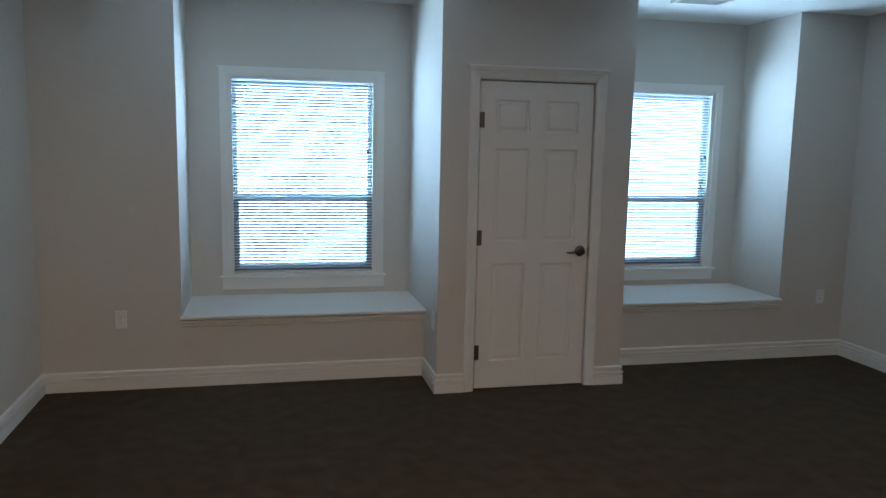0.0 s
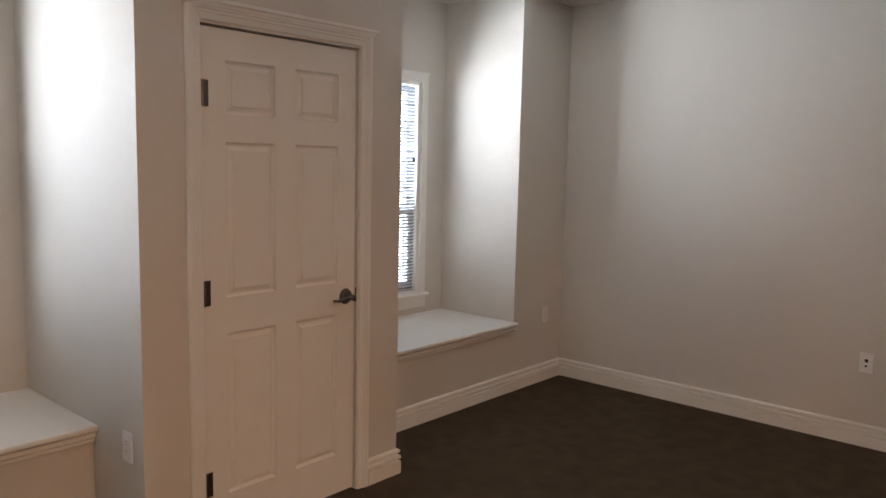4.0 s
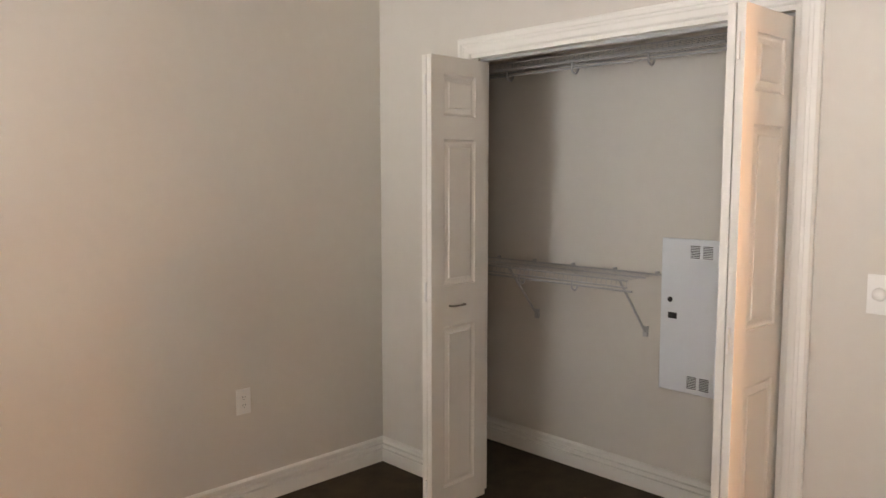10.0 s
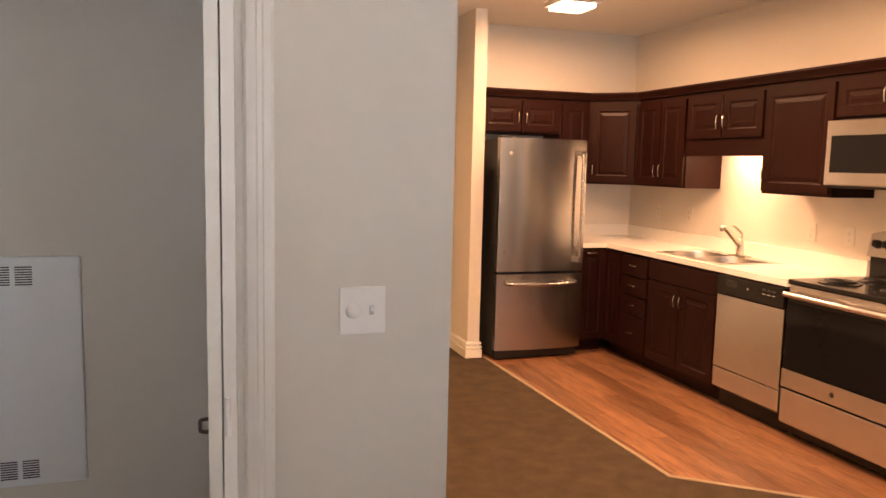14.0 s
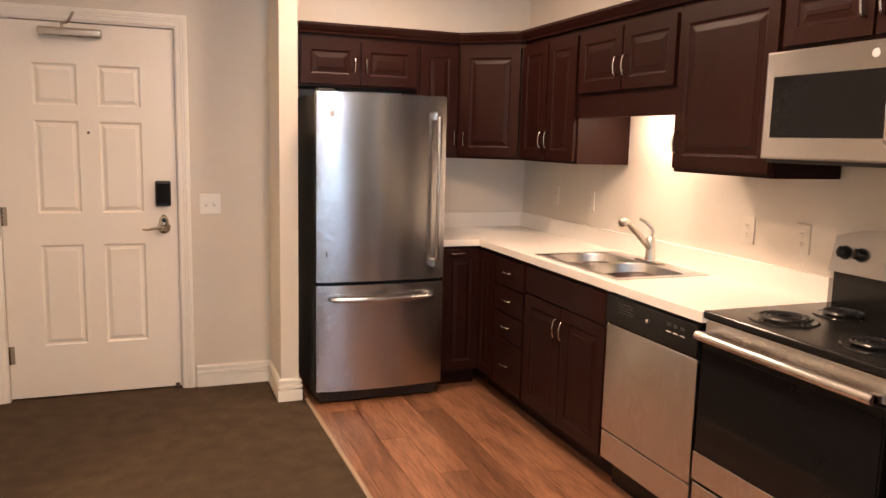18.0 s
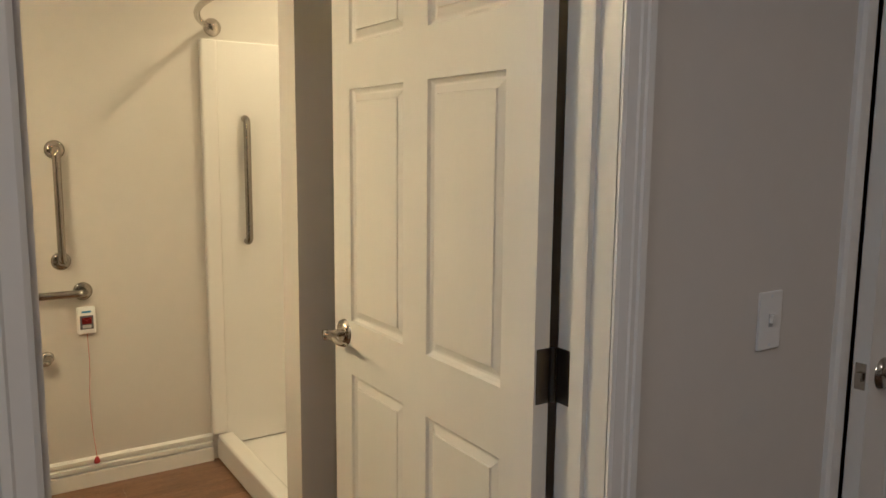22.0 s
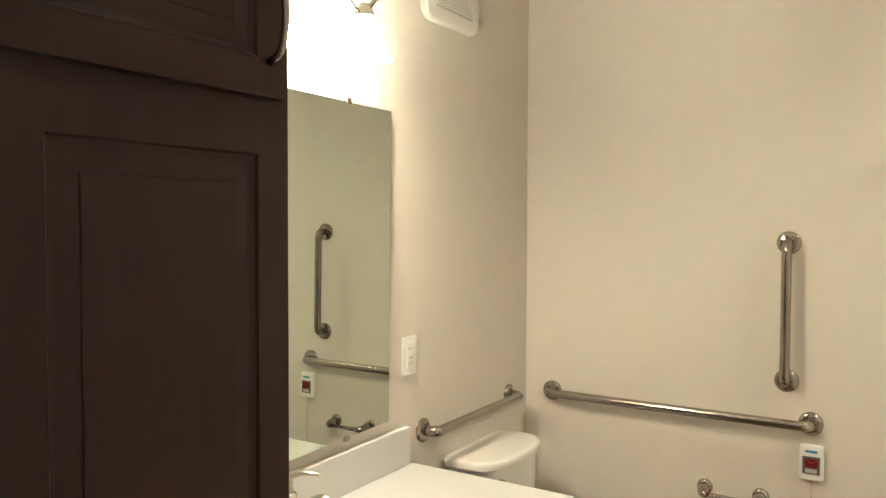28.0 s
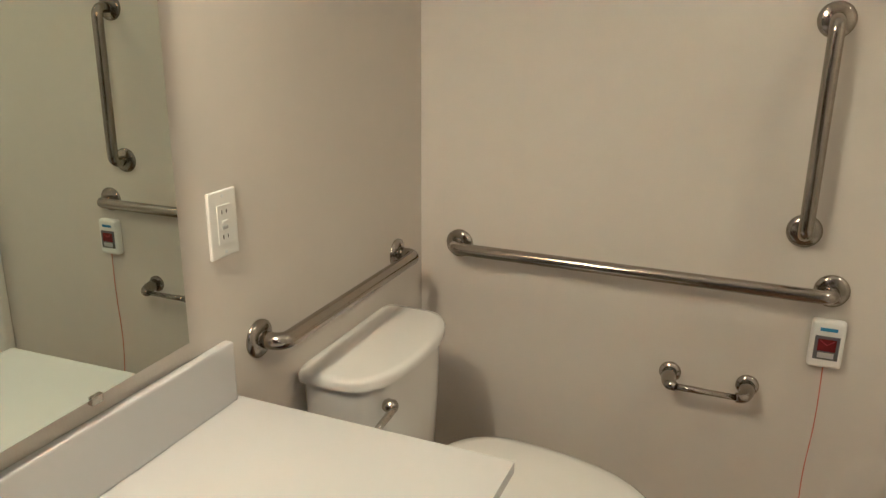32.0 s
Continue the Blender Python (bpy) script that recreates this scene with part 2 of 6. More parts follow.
# ---- materials ----
def material(name, color, rough=0.6, metal=0.0, vary=0.12, scale=6.0, bump=0.0, bump_scale=200.0, second=None, grain=14.0, spec=0.5, detail=4.0, per_object=0.0, coat=0.0, stretch=None, sharp=0.2):
    """A surface whose colour wanders at two scales, with a fine relief."""
    mt = bpy.data.materials.new(name)
    mt.use_nodes = True
    n, l = mt.node_tree.nodes, mt.node_tree.links
    b = n["Principled BSDF"]
    b.inputs["Metallic"].default_value = metal
    b.inputs["Specular IOR Level"].default_value = spec
    b.inputs["Coat Weight"].default_value = coat
    tc = n.new("ShaderNodeTexCoord")
    mp = n.new("ShaderNodeMapping")
    if stretch:
        mp.inputs["Scale"].default_value = stretch
    l.new(tc.outputs["Object"], mp.inputs[0])
    big, fine = n.new("ShaderNodeTexNoise"), n.new("ShaderNodeTexNoise")
    big.inputs["Scale"].default_value, fine.inputs["Scale"].default_value = scale, scale * grain
    big.inputs["Detail"].default_value = fine.inputs["Detail"].default_value = detail
    l.new(mp.outputs[0], big.inputs[0])
    l.new(mp.outputs[0], fine.inputs[0])
    ramp = n.new("ShaderNodeMix")
    ramp.data_type = 'RGBA'
    c2 = second or tuple(c * (1 - vary) for c in color)
    ramp.inputs[6].default_value, ramp.inputs[7].default_value = (*c2, 1), (*color, 1)
    add = n.new("ShaderNodeMath")
    add.operation = 'MULTIPLY_ADD'
    add.inputs[1].default_value = 0.5
    half = n.new("ShaderNodeMath")
    half.operation = 'MULTIPLY'
    half.inputs[1].default_value = 0.5
    l.new(fine.outputs[0], half.inputs[0])
    l.new(big.outputs[0], add.inputs[0])
    l.new(half.outputs[0], add.inputs[2])
    stretchn = n.new("ShaderNodeMapRange")
    stretchn.inputs[1].default_value, stretchn.inputs[2].default_value = 0.5 - sharp, 0.5 + sharp
    l.new(add.outputs[0], stretchn.inputs[0])
    l.new(stretchn.outputs[0], ramp.inputs[0])
    out = ramp.outputs[2]
    if per_object:
        info = n.new("ShaderNodeObjectInfo")
        shift = n.new("ShaderNodeVectorMath")
        shift.operation = 'MULTIPLY'
        shift.inputs[1].default_value = (37.0, 53.0, 11.0)
        l.new(info.outputs["Random"], shift.inputs[0])
        l.new(shift.outputs[0], mp.inputs["Location"])
        hsv = n.new("ShaderNodeHueSaturation")
        rng = n.new("ShaderNodeMapRange")
        rng.inputs[3].default_value, rng.inputs[4].default_value = 1 - per_object, 1 + per_object
        l.new(info.outputs["Random"], rng.inputs[0])
        l.new(rng.outputs[0], hsv.inputs["Value"])
        l.new(out, hsv.inputs["Color"])
        out = hsv.outputs[0]
    l.new(out, b.inputs["Base Color"])
    rr = n.new("ShaderNodeMapRange")
    rr.inputs[3].default_value, rr.inputs[4].default_value = max(0.02, rough - 0.05), min(1, rough + 0.05)
    l.new(fine.outputs[0], rr.inputs[0])
    l.new(rr.outputs[0], b.inputs["Roughness"])
    if bump:
        tex = n.new("ShaderNodeTexNoise")
        tex.inputs["Scale"].default_value = bump_scale
        tex.inputs["Detail"].default_value = 3
        l.new(mp.outputs[0], tex.inputs[0])
        bp = n.new("ShaderNodeBump")
        bp.inputs["Strength"].default_value = bump
        bp.inputs["Distance"].default_value = 0.002
        l.new(tex.outputs[0], bp.inputs["Height"])
        l.new(bp.outputs[0], b.inputs["Normal"])
    return mt


def glowing(name, color, strength):
    mt = bpy.data.materials.new(name)
    mt.use_nodes = True
    b = mt.node_tree.nodes["Principled BSDF"]
    b.inputs["Base Color"].default_value = (*color, 1)
    b.inputs["Emission Color"].default_value = (*color, 1)
    b.inputs["Emission Strength"].default_value = strength
    return mt


WALL = material("wall_paint", (0.65, 0.61, 0.55), 0.62, vary=0.04, scale=1.3, bump=0.12, bump_scale=160)
CEILING = material("ceiling_paint", (0.80, 0.78, 0.74), 0.8, vary=0.04, scale=1.5, bump=0.25, bump_scale=90)
TRIM = material("trim_paint", (0.80, 0.78, 0.73), 0.38, vary=0.03, scale=3, bump=0.03, bump_scale=60)
DOORP = material("door_paint", (0.79, 0.76, 0.70), 0.42, vary=0.03, scale=3, bump=0.06, bump_scale=90, stretch=(8, 8, 1))
CARPET = material("carpet", (0.090, 0.066, 0.044), 0.97, vary=0.0, scale=9, bump=1.0, bump_scale=420, second=(0.044, 0.032, 0.021), spec=0.1, detail=8)
PLASTIC = material("white_plastic", (0.80, 0.79, 0.76), 0.35, vary=0.02)
CHROME = material("brushed_nickel", (0.56, 0.52, 0.46), 0.24, metal=1.0, vary=0.12, scale=4, stretch=(1, 1, 30))
BARSTEEL = material("grab_bar_steel", (0.36, 0.33, 0.29), 0.2, metal=1.0, vary=0.12, scale=4, stretch=(1, 1, 30))
DARKMETAL = material("oil_bronze_metal", (0.16, 0.14, 0.12), 0.36, metal=1.0, vary=0.15)
BLIND = material("blind_slat", (0.82, 0.83, 0.84), 0.5, vary=0.02)
CREAM = material("cream_plastic", (0.66, 0.62, 0.55), 0.4, vary=0.02)
PANELW = material("panel_enamel", (0.74, 0.77, 0.79), 0.45, vary=0.03, scale=3)
WIRE = material("white_wire", (0.46, 0.46, 0.46), 0.4, vary=0.05)
BLACK = material("black_plastic", (0.012, 0.012, 0.013), 0.3, vary=0.2)
RED = material("red_plastic", (0.40, 0.025, 0.025), 0.4, vary=0.1)
VINYL = material("vinyl_plank", (0.33, 0.160, 0.085), 0.34, vary=0.4, scale=8, bump=0.05, bump_scale=120, second=(0.100, 0.042, 0.023), per_object=0.24, stretch=(2.0, 0.22, 1), detail=5, sharp=0.15, grain=5)
BVINYL = material("bath_vinyl_plank", (0.27, 0.155, 0.080), 0.36, vary=0.4, scale=8, bump=0.05, bump_scale=120, second=(0.12, 0.060, 0.031), per_object=0.12, stretch=(2.4, 0.40, 1), detail=5, sharp=0.15)
CABINET = material("cabinet_wood", (0.022, 0.0066, 0.0047), 0.40, vary=0.4, scale=5, bump=0.03, bump_scale=80, stretch=(6, 6, 0.7), spec=0.14, detail=6)
BCABINET = material("bath_cabinet_wood", (0.034, 0.0138, 0.0108), 0.46, vary=0.4, scale=5, bump=0.03, bump_scale=80, stretch=(6, 6, 0.7), spec=0.25, detail=6)
COUNTER = material("white_counter", (0.80, 0.78, 0.74), 0.25, vary=0.03, scale=12)
MARBLE = material("cultured_marble", (0.55, 0.55, 0.56), 0.22, vary=0.02, scale=0.6, coat=0.15)
STEEL = material("brushed_steel", (0.50, 0.50, 0.50), 0.22, metal=1.0, vary=0.10, scale=3, stretch=(60, 60, 0.5))
PALESTEEL = material("pale_brushed_steel", (0.68, 0.66, 0.63), 0.26, metal=1.0, vary=0.10, scale=3, stretch=(60, 60, 0.5))
for mt in (STEEL, PALESTEEL):
    sb = mt.node_tree.nodes["Principled BSDF"]
    sb.inputs["Anisotropic"].default_value = 0.85
    sb.inputs["Anisotropic Rotation"].default_value = 0.25
    tg = mt.node_tree.nodes.new("ShaderNodeTangent")
    tg.direction_type, tg.axis = 'RADIAL', 'Z'
    mt.node_tree.links.new(tg.outputs[0], sb.inputs["Tangent"])
SINKSTEEL = material("sink_steel", (0.62, 0.61, 0.60), 0.28, metal=1.0, vary=0.10, scale=20)
DARKGLASS = material("black_glass", (0.008, 0.008, 0.009), 0.06, vary=0.1, spec=0.2)
NICKEL = material("satin_nickel", (0.64, 0.60, 0.53), 0.30, metal=1.0, vary=0.08, scale=6)
ENAMEL = material("black_enamel", (0.009, 0.009, 0.009), 0.2, vary=0.2, spec=0.3)
FRIDGESIDE = material("fridge_side", (0.022, 0.022, 0.024), 0.45, vary=0.2, bump=0.1, bump_scale=300)
PORCELAIN = material("porcelain", (0.74, 0.73, 0.71), 0.12, vary=0.02, coat=0.4)
ACRYLIC = material("shower_acrylic", (0.82, 0.79, 0.74), 0.2, vary=0.02)
STRIPM = material("edge_strip", (0.36, 0.27, 0.19), 0.5, vary=0.1)


# ---- the rooms: floors, walls, ceiling ----
CE = 2.70
YW, YR, YB = 4.005, 4.68, 3.585          # window wall, back of the window bays, front of the box between them
XW, XE = -6.0, 0.0                     # bedroom side walls
KX, KY = -5.79, -4.19                  # kitchen walls
HX = -2.52                             # hall wall
BE, BN = 0.035, -0.825                 # bathroom walls
FB = -0.03                             # bathroom floor
SY = -2.39                             # front of the shower

structure("floor", block(-6.3, 0.3, -4.4, 5.0, -0.14, -0.042), STRIPM, "concrete subfloor under carpet and vinyl planks", "floor")


def slab(polys, z0, z1):
    bm = bmesh.new()
    for poly in polys:
        lo, hi = [bm.verts.new((x, y, z0)) for x, y in poly], [bm.verts.new((x, y, z1)) for x, y in poly]
        bm.faces.new(lo[::-1])
        bm.faces.new(hi)
        for k in range(len(poly)):
            j = (k + 1) % len(poly)
            bm.faces.new((lo[k], lo[j], hi[j], hi[k]))
    return bm


BEND, FOOT, POST = (-4.215, -1.215), (-4.165, -3.64), (-5.365, -0.31)
structure("floor_carpet", slab([
    [(-6.1, -0.31), (0.1, -0.31), (0.1, 4.2), (-6.1, 4.2)],
    [(-2.36, -4.1), (-2.36, -0.31), POST, BEND, FOOT, (-4.165, -4.1)],
    [(-2.36, -0.8), (0.1, -0.8), (0.1, -0.31), (-2.36, -0.31)]], -0.042, 0.0), CARPET, "dark brown cut-pile carpet", "floor")
structure("ceiling", block(-6.3, 0.3, -4.4, 5.0, CE, CE + 0.12), CEILING, "white painted ceiling", "ceiling")

T = 0.15
structure("wall_east", block(XE, XE + 0.25, -0.72, 4.9, -0.05, CE), WALL, "beige painted plain bedroom wall", "wall")
structure("wall_west", block(XW - T, XW, -0.31, YW, -0.05, CE), WALL, "beige painted bedroom side wall", "wall")
# window wall: low walls under the bays, piers, and the bay backs with the window openings
W1, W2 = (-4.848, -3.741), (-1.952, -0.849)
WZ0, WZ1 = 0.635, 2.13
R1, R2 = (-5.13, -3.48), (-2.156, -0.595)
structure("wall_north_pier_west", block(XW - T, R1[0], YW, YR + T, -0.05, CE), WALL, "beige painted wall beside the window bay", "wall")
structure("wall_north_pier_east", block(R2[1], XE, YW, YR + T, -0.05, CE), WALL, "beige painted wall beside the window bay", "wall")
for n, (r, w) in enumerate(((R1, W1), (R2, W2)), 1):
    structure(f"wall_under_seat_{n}", block(r[0], r[1], YW, YR, -0.01, 0.43), WALL, "beige painted low wall under the window seat", "wall")
    structure(f"wall_bay_{n}", blocks(
        (r[0], w[0], YR, YR + T, 0.43, CE), (w[1], r[1], YR, YR + T, 0.43, CE),
        (w[0], w[1], YR, YR + T, 0.43, WZ0), (w[0], w[1], YR, YR + T, WZ1, CE)), WALL, "beige painted wall around the bay window", "wall")
# the box with the closet door between the bays
BD = (-3.224, -2.426)
structure("wall_box", blocks(
    (R1[1], BD[0] - 0.02, YB, YB + 0.12, -0.05, CE), (BD[1] + 0.02, R2[0], YB, YB + 0.12, -0.05, CE),
    (BD[0] - 0.02, BD[1] + 0.02, YB, YB + 0.12, 2.09, CE),
    (R1[1], R1[1] + 0.12, YB + 0.12, YR + T, -0.05, CE), (R2[0] - 0.12, R2[0], YB + 0.12, YR + T, -0.05, CE),
    (R1[1] + 0.12, R2[0] - 0.12, YR, YR + T, -0.05, CE)), WALL, "beige painted box wall holding the closet door", "wall")
structure("floor_box", block(R1[1] + 0.12, R2[0] - 0.12, YB + 0.12, YR, -0.042, 0.0), CARPET, "carpet inside the small closet", "floor")
# closet wall with its wide opening
CO, CT = (-2.075, -0.637), 2.058
structure("wall_south", blocks(
    (-2.605, CO[0], -0.12, 0, -0.05, CE), (CO[1], XE, -0.12, 0, -0.05, CE), (CO[0], CO[1], -0.12, 0, CT, CE),
    (-2.605, -2.47, -0.72, -0.12, -0.05, CE)), WALL, "beige painted wall around the bifold closet", "wall")
structure("wall_closet_back", block(-2.605, XE, -0.72, -0.655, -0.05, CE), WALL, "beige painted back wall of the closet", "wall")
# bathroom
BO = (-2.338, -1.465)                    # doorway along y
structure("wall_bath_north", block(HX, BE, BN, -0.72, -0.05, CE), WALL, "cream painted bathroom wall behind the vanity", "wall")
structure("wall_bath_east", block(BE, 0.25, -3.35, BN, -0.05, CE), WALL, "cream painted bathroom wall with grab bars", "wall")
CD = (-3.935, -3.085)
structure("wall_hall", blocks(
    (HX, HX + 0.13, BO[1], BN, -0.05, CE), (HX, HX + 0.13, CD[1] + 0.02, BO[0] - 0.02, -0.05, CE),
    (HX, HX + 0.13, BO[0] - 0.02, BO[1], 2.09, CE), (HX, HX + 0.13, CD[0] - 0.02, CD[1] + 0.02, 2.09, CE),
    (HX, HX + 0.13, -4.02, CD[0] - 0.02, -0.05, CE)), WALL, "cream painted hall wall with two doorways", "wall")
structure("wall_linen_return", block(HX + 0.13, -2.333, -1.456, BN, -0.05, CE), WALL, "cream painted wall return beside the linen cabinet", "wall")
structure("wall_bath_nook", block(HX + 0.13, -1.40, -2.62, -2.50, -0.05, CE), WALL, "cream painted wall behind the open door", "wall")
structure("wall_shower_side", block(-1.40, -1.28, -3.35, -2.235, -0.05, CE), WALL, "cream painted partition beside the shower", "wall")
structure("wall_shower_back", block(-1.40, 0.25, -3.45, -3.35, -0.05, CE), WALL, "cream painted wall behind the shower", "wall")
structure("wall_store", blocks((-1.60, -1.48, -4.02, -2.62, -0.05, CE), (HX + 0.13, -1.48, -4.14, -4.02, -0.05, CE)), WALL, "cream painted walls of the hall closet", "wall")
# entry, wing wall, kitchen
ED = (-3.502, -2.604)
EY = -4.027
structure("wall_entry", blocks(
    (-4.02, ED[0] - 0.02, EY - T, EY, -0.05, CE), (ED[1] + 0.02, HX + 0.13, EY - T, EY, -0.05, CE),
    (ED[0] - 0.02, ED[1] + 0.02, EY - T, EY, 2.09, CE)), WALL, "cream painted wall around the entry door", "wall")
structure("wall_wing", block(-4.12, -4.02, KY - T, -3.63, -0.05, CE), WALL, "cream painted wing wall beside the refrigerator", "wall")
structure("wall_kitchen_south", block(KX - T, -4.12, KY - T, KY, -0.05, CE), WALL, "cream painted kitchen wall", "wall")
structure("wall_kitchen_west", block(KX - T, KX, KY, -0.465, -0.05, CE), WALL, "cream painted kitchen wall behind the counter", "wall")
structure("wall_post", block(XW - T, -5.365, -0.465, -0.31, -0.05, CE), WALL, "cream painted wing wall between kitchen and bedroom", "wall")
structure("wall_corridor", block(-3.62, -2.40, -4.6, -4.45, -0.05, CE), WALL, "plain wall of the corridor outside", "wall")

# baseboards with ribs
RIB = [(0, 0), (0.019, 0), (0.019, 0.064), (0.004, 0.067), (0.004, 0.074), (0.019, 0.077), (0.019, 0.092), (0.004, 0.095), (0.004, 0.104), (0.015, 0.108), (0.015, 0.121), (0.006, 0.128), (0.0, 0.130)]


def baseboard(name, path, label="white ribbed baseboard"):
    bm = bmesh.new()
    profile_run(bm, path, RIB)
    return structure(name, bm, TRIM, label, "baseboard")


baseboard("baseboard_north_west", [(XW, -0.31), (XW, YW), (R1[1], YW), (R1[1], YB), (BD[0] - 0.068, YB)])
baseboard("baseboard_north_east", [(BD[1] + 0.068, YB), (R2[0], YB), (R2[0], YW), (XE, YW), (XE, 0), (CO[1] + 0.075, 0)])
baseboard("baseboard_switch_wall", [(CO[0] - 0.075, 0), (-2.605, 0), (-2.605, -0.72)])
baseboard("baseboard_closet", [(XE, -0.12), (XE, -0.655), (-2.47, -0.655), (-2.47, -0.12)])
baseboard("baseboard_hall", [(HX, -0.82), (HX, BO[1] + 0.075)])
baseboard("baseboard_hall_mid", [(HX, BO[0] - 0.07), (HX, CD[1] + 0.085)])
baseboard("baseboard_entry", [(ED[0] - 0.085, EY), (-4.02, EY), (-4.02, -3.63), (-4.12, -3.63), (-4.12, -3.72)])
baseboard("baseboard_post", [(-5.365, -0.465), (-5.365, -0.31), (XW, -0.31)])
baseboard("baseboard_bath", [(-0.80, BN), (BE, BN), (BE, SY + 0.02)], "white ribbed bathroom baseboard").location.z = FB


def casing_outline(w=0.066, d=0.018):
    return [(0, 0), (0, d * 0.6), (w * 0.12, d), (w * 0.35, d), (w * 0.40, d * 0.8), (w * 0.55, d * 0.8), (w * 0.60, d * 0.65), (w * 0.9, d * 0.5), (w, d * 0.3), (w, 0)]


def casing(name, m, width, height, label="white ribbed door casing", w=0.066, cap=False):
    """A trim round an opening that runs from x 0 to width and up to height, standing proud towards -y; mitred at the top."""
    bm = bmesh.new()
    outline = casing_outline(w)
    rings = []
    for (px, pz), (dx, dz) in (((0, 0), (-1, 0)), ((0, height), (-1, 1)), ((width, height), (1, 1)), ((width, 0), (1, 0))):
        rings.append([bm.verts.new((px + dx * (w - o), -u, pz + dz * (w - o))) for o, u in outline])
    k = len(outline)
    for a, b in zip(rings, rings[1:]):
        for j in range(k):
            bm.faces.new((a[j], a[(j + 1) % k], b[(j + 1) % k], b[j]))
    bm.faces.new(rings[0])
    bm.faces.new(rings[-1])
    if cap:
        solid(bm, -w - 0.018, width + w + 0.018, -0.034, 0, height + w, height + w + 0.014)
        solid(bm, -w - 0.008, width + w + 0.008, -0.024, 0, height + w - 0.014, height + w)
    ob = structure(name, bm, TRIM, label, "trim")
    ob.matrix_world = m
    return ob


casing("trim_box_door", pose(BD[0] - 0.004, YB, 0), BD[1] - BD[0] + 0.008, 2.078, cap=True)
casing("trim_closet", pose(CO[1], 0, 0, 0, 0, 180), CO[1] - CO[0], CT, w=0.072)
casing("trim_entry", pose(ED[1] + 0.004, EY, 0, 0, 0, 180), ED[1] - ED[0] + 0.008, 2.078)
casing("trim_bath_door", pose(HX, BO[1] - 0.02, 0, 0, 0, -90), BO[1] - BO[0] - 0.018, 2.07)
casing("trim_hall_closet", pose(HX, CD[1] + 0.004, 0, 0, 0, -90), CD[1] - CD[0] + 0.008, 2.078)


def jamb(name, x0, x1, y0, y1, top, along, label="white painted door jamb"):
    t = 0.02
    if along == "x":
        bm = blocks((x0 - t, x0, y0, y1, 0, top + t), (x1, x1 + t, y0, y1, 0, top + t), (x0, x1, y0, y1, top, top + t))
    else:
        bm = blocks((x0, x1, y0 - t, y0, 0, top + t), (x0, x1, y1, y1 + t, 0, top + t), (x0, x1, y0, y1, top, top + t))
    return structure(name, bm, TRIM, label, "door jamb")


jamb("jamb_box_door", BD[0] - 0.0, BD[1] + 0.0, YB + 0.001, YB + 0.119, 2.07, "x")
jamb("jamb_entry", ED[0], ED[1], EY - 0.149, EY - 0.001, 2.07, "x")
jamb("jamb_closet", CO[0] + 0.018, CO[1] - 0.004, -0.119, -0.001, CT - 0.018, "x", "white painted closet jamb")
jamb("jamb_bath", HX + 0.001, HX + 0.129, BO[0], BO[1] - 0.02, 2.07, "y")
structure("door_stop_bath", blocks((HX + 0.050, HX + 0.085, BO[0], BO[0] + 0.011, 0, 2.07), (HX + 0.050, HX + 0.085, BO[1] - 0.031, BO[1] - 0.02, 0, 2.07),
                                   (HX + 0.050, HX + 0.085, BO[0] + 0.011, BO[1] - 0.031, 2.059, 2.07)), TRIM, "white painted stop strip on the bathroom jamb", "trim")
jamb("jamb_hall_closet", HX + 0.001, HX + 0.129, CD[0], CD[1], 2.07, "y")

# window seats: a board with a ribbed front
SEAT = [(-0.001, 0.412), (0.010, 0.412), (0.014, 0.418), (0.014, 0.426), (0.004, 0.429), (0.004, 0.434), (0.024, 0.438), (0.024, 0.452), (0.006, 0.455), (0.006, 0.461), (0.040, 0.466), (0.042, 0.475), (0.040, 0.484), (0.036, 0.486), (-0.001, 0.486)]
for n, r in enumerate((R1, R2), 1):
    bm = bmesh.new()
    solid(bm, r[0], r[1], YW + 0.001, YR, 0.43, 0.486)
    profile_run(bm, [(r[0] - 0.006, YW), (r[1] + 0.004, YW)], SEAT)
    structure(f"window_seat_{n}", bm, TRIM, "white painted window seat with ribbed edge", "window seat")


# ---- windows with blinds ----
GLASS = bpy.data.materials.new("window_glass")
GLASS.use_nodes = True
GLASS.node_tree.nodes["Principled BSDF"].inputs["Transmission Weight"].default_value = 1.0
GLASS.node_tree.nodes["Principled BSDF"].inputs["Roughness"].default_value = 0.0
SLAT = bpy.data.materials.new("translucent_slat_backlit_grey")
SLAT.use_nodes = True
sn, sl = SLAT.node_tree.nodes, SLAT.node_tree.links
st = sn.new("ShaderNodeBsdfTranslucent")
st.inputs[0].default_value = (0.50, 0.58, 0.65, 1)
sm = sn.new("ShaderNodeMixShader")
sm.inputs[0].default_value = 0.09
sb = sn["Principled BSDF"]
# dark grey base puts the backlit shade into the white slats' colour
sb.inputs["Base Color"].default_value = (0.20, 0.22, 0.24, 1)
sb.inputs["Roughness"].default_value = 0.45
sl.new(sb.outputs[0], sm.inputs[1])
sl.new(st.outputs[0], sm.inputs[2])
sl.new(sm.outputs[0], sn["Material Output"].inputs[0])

SCREEN = bpy.data.materials.new("screen_mesh")
SCREEN.use_nodes = True
sn, sl = SCREEN.node_tree.nodes, SCREEN.node_tree.links
tr = sn.new("ShaderNodeBsdfTransparent")
sm = sn.new("ShaderNodeMixShader")
sm.inputs[0].default_value = 0.35
sn["Principled BSDF"].inputs["Base Color"].default_value = (0.03, 0.03, 0.035, 1)
sl.new(tr.outputs[0], sm.inputs[1])
sl.new(sn["Principled BSDF"].outputs[0], sm.inputs[2])
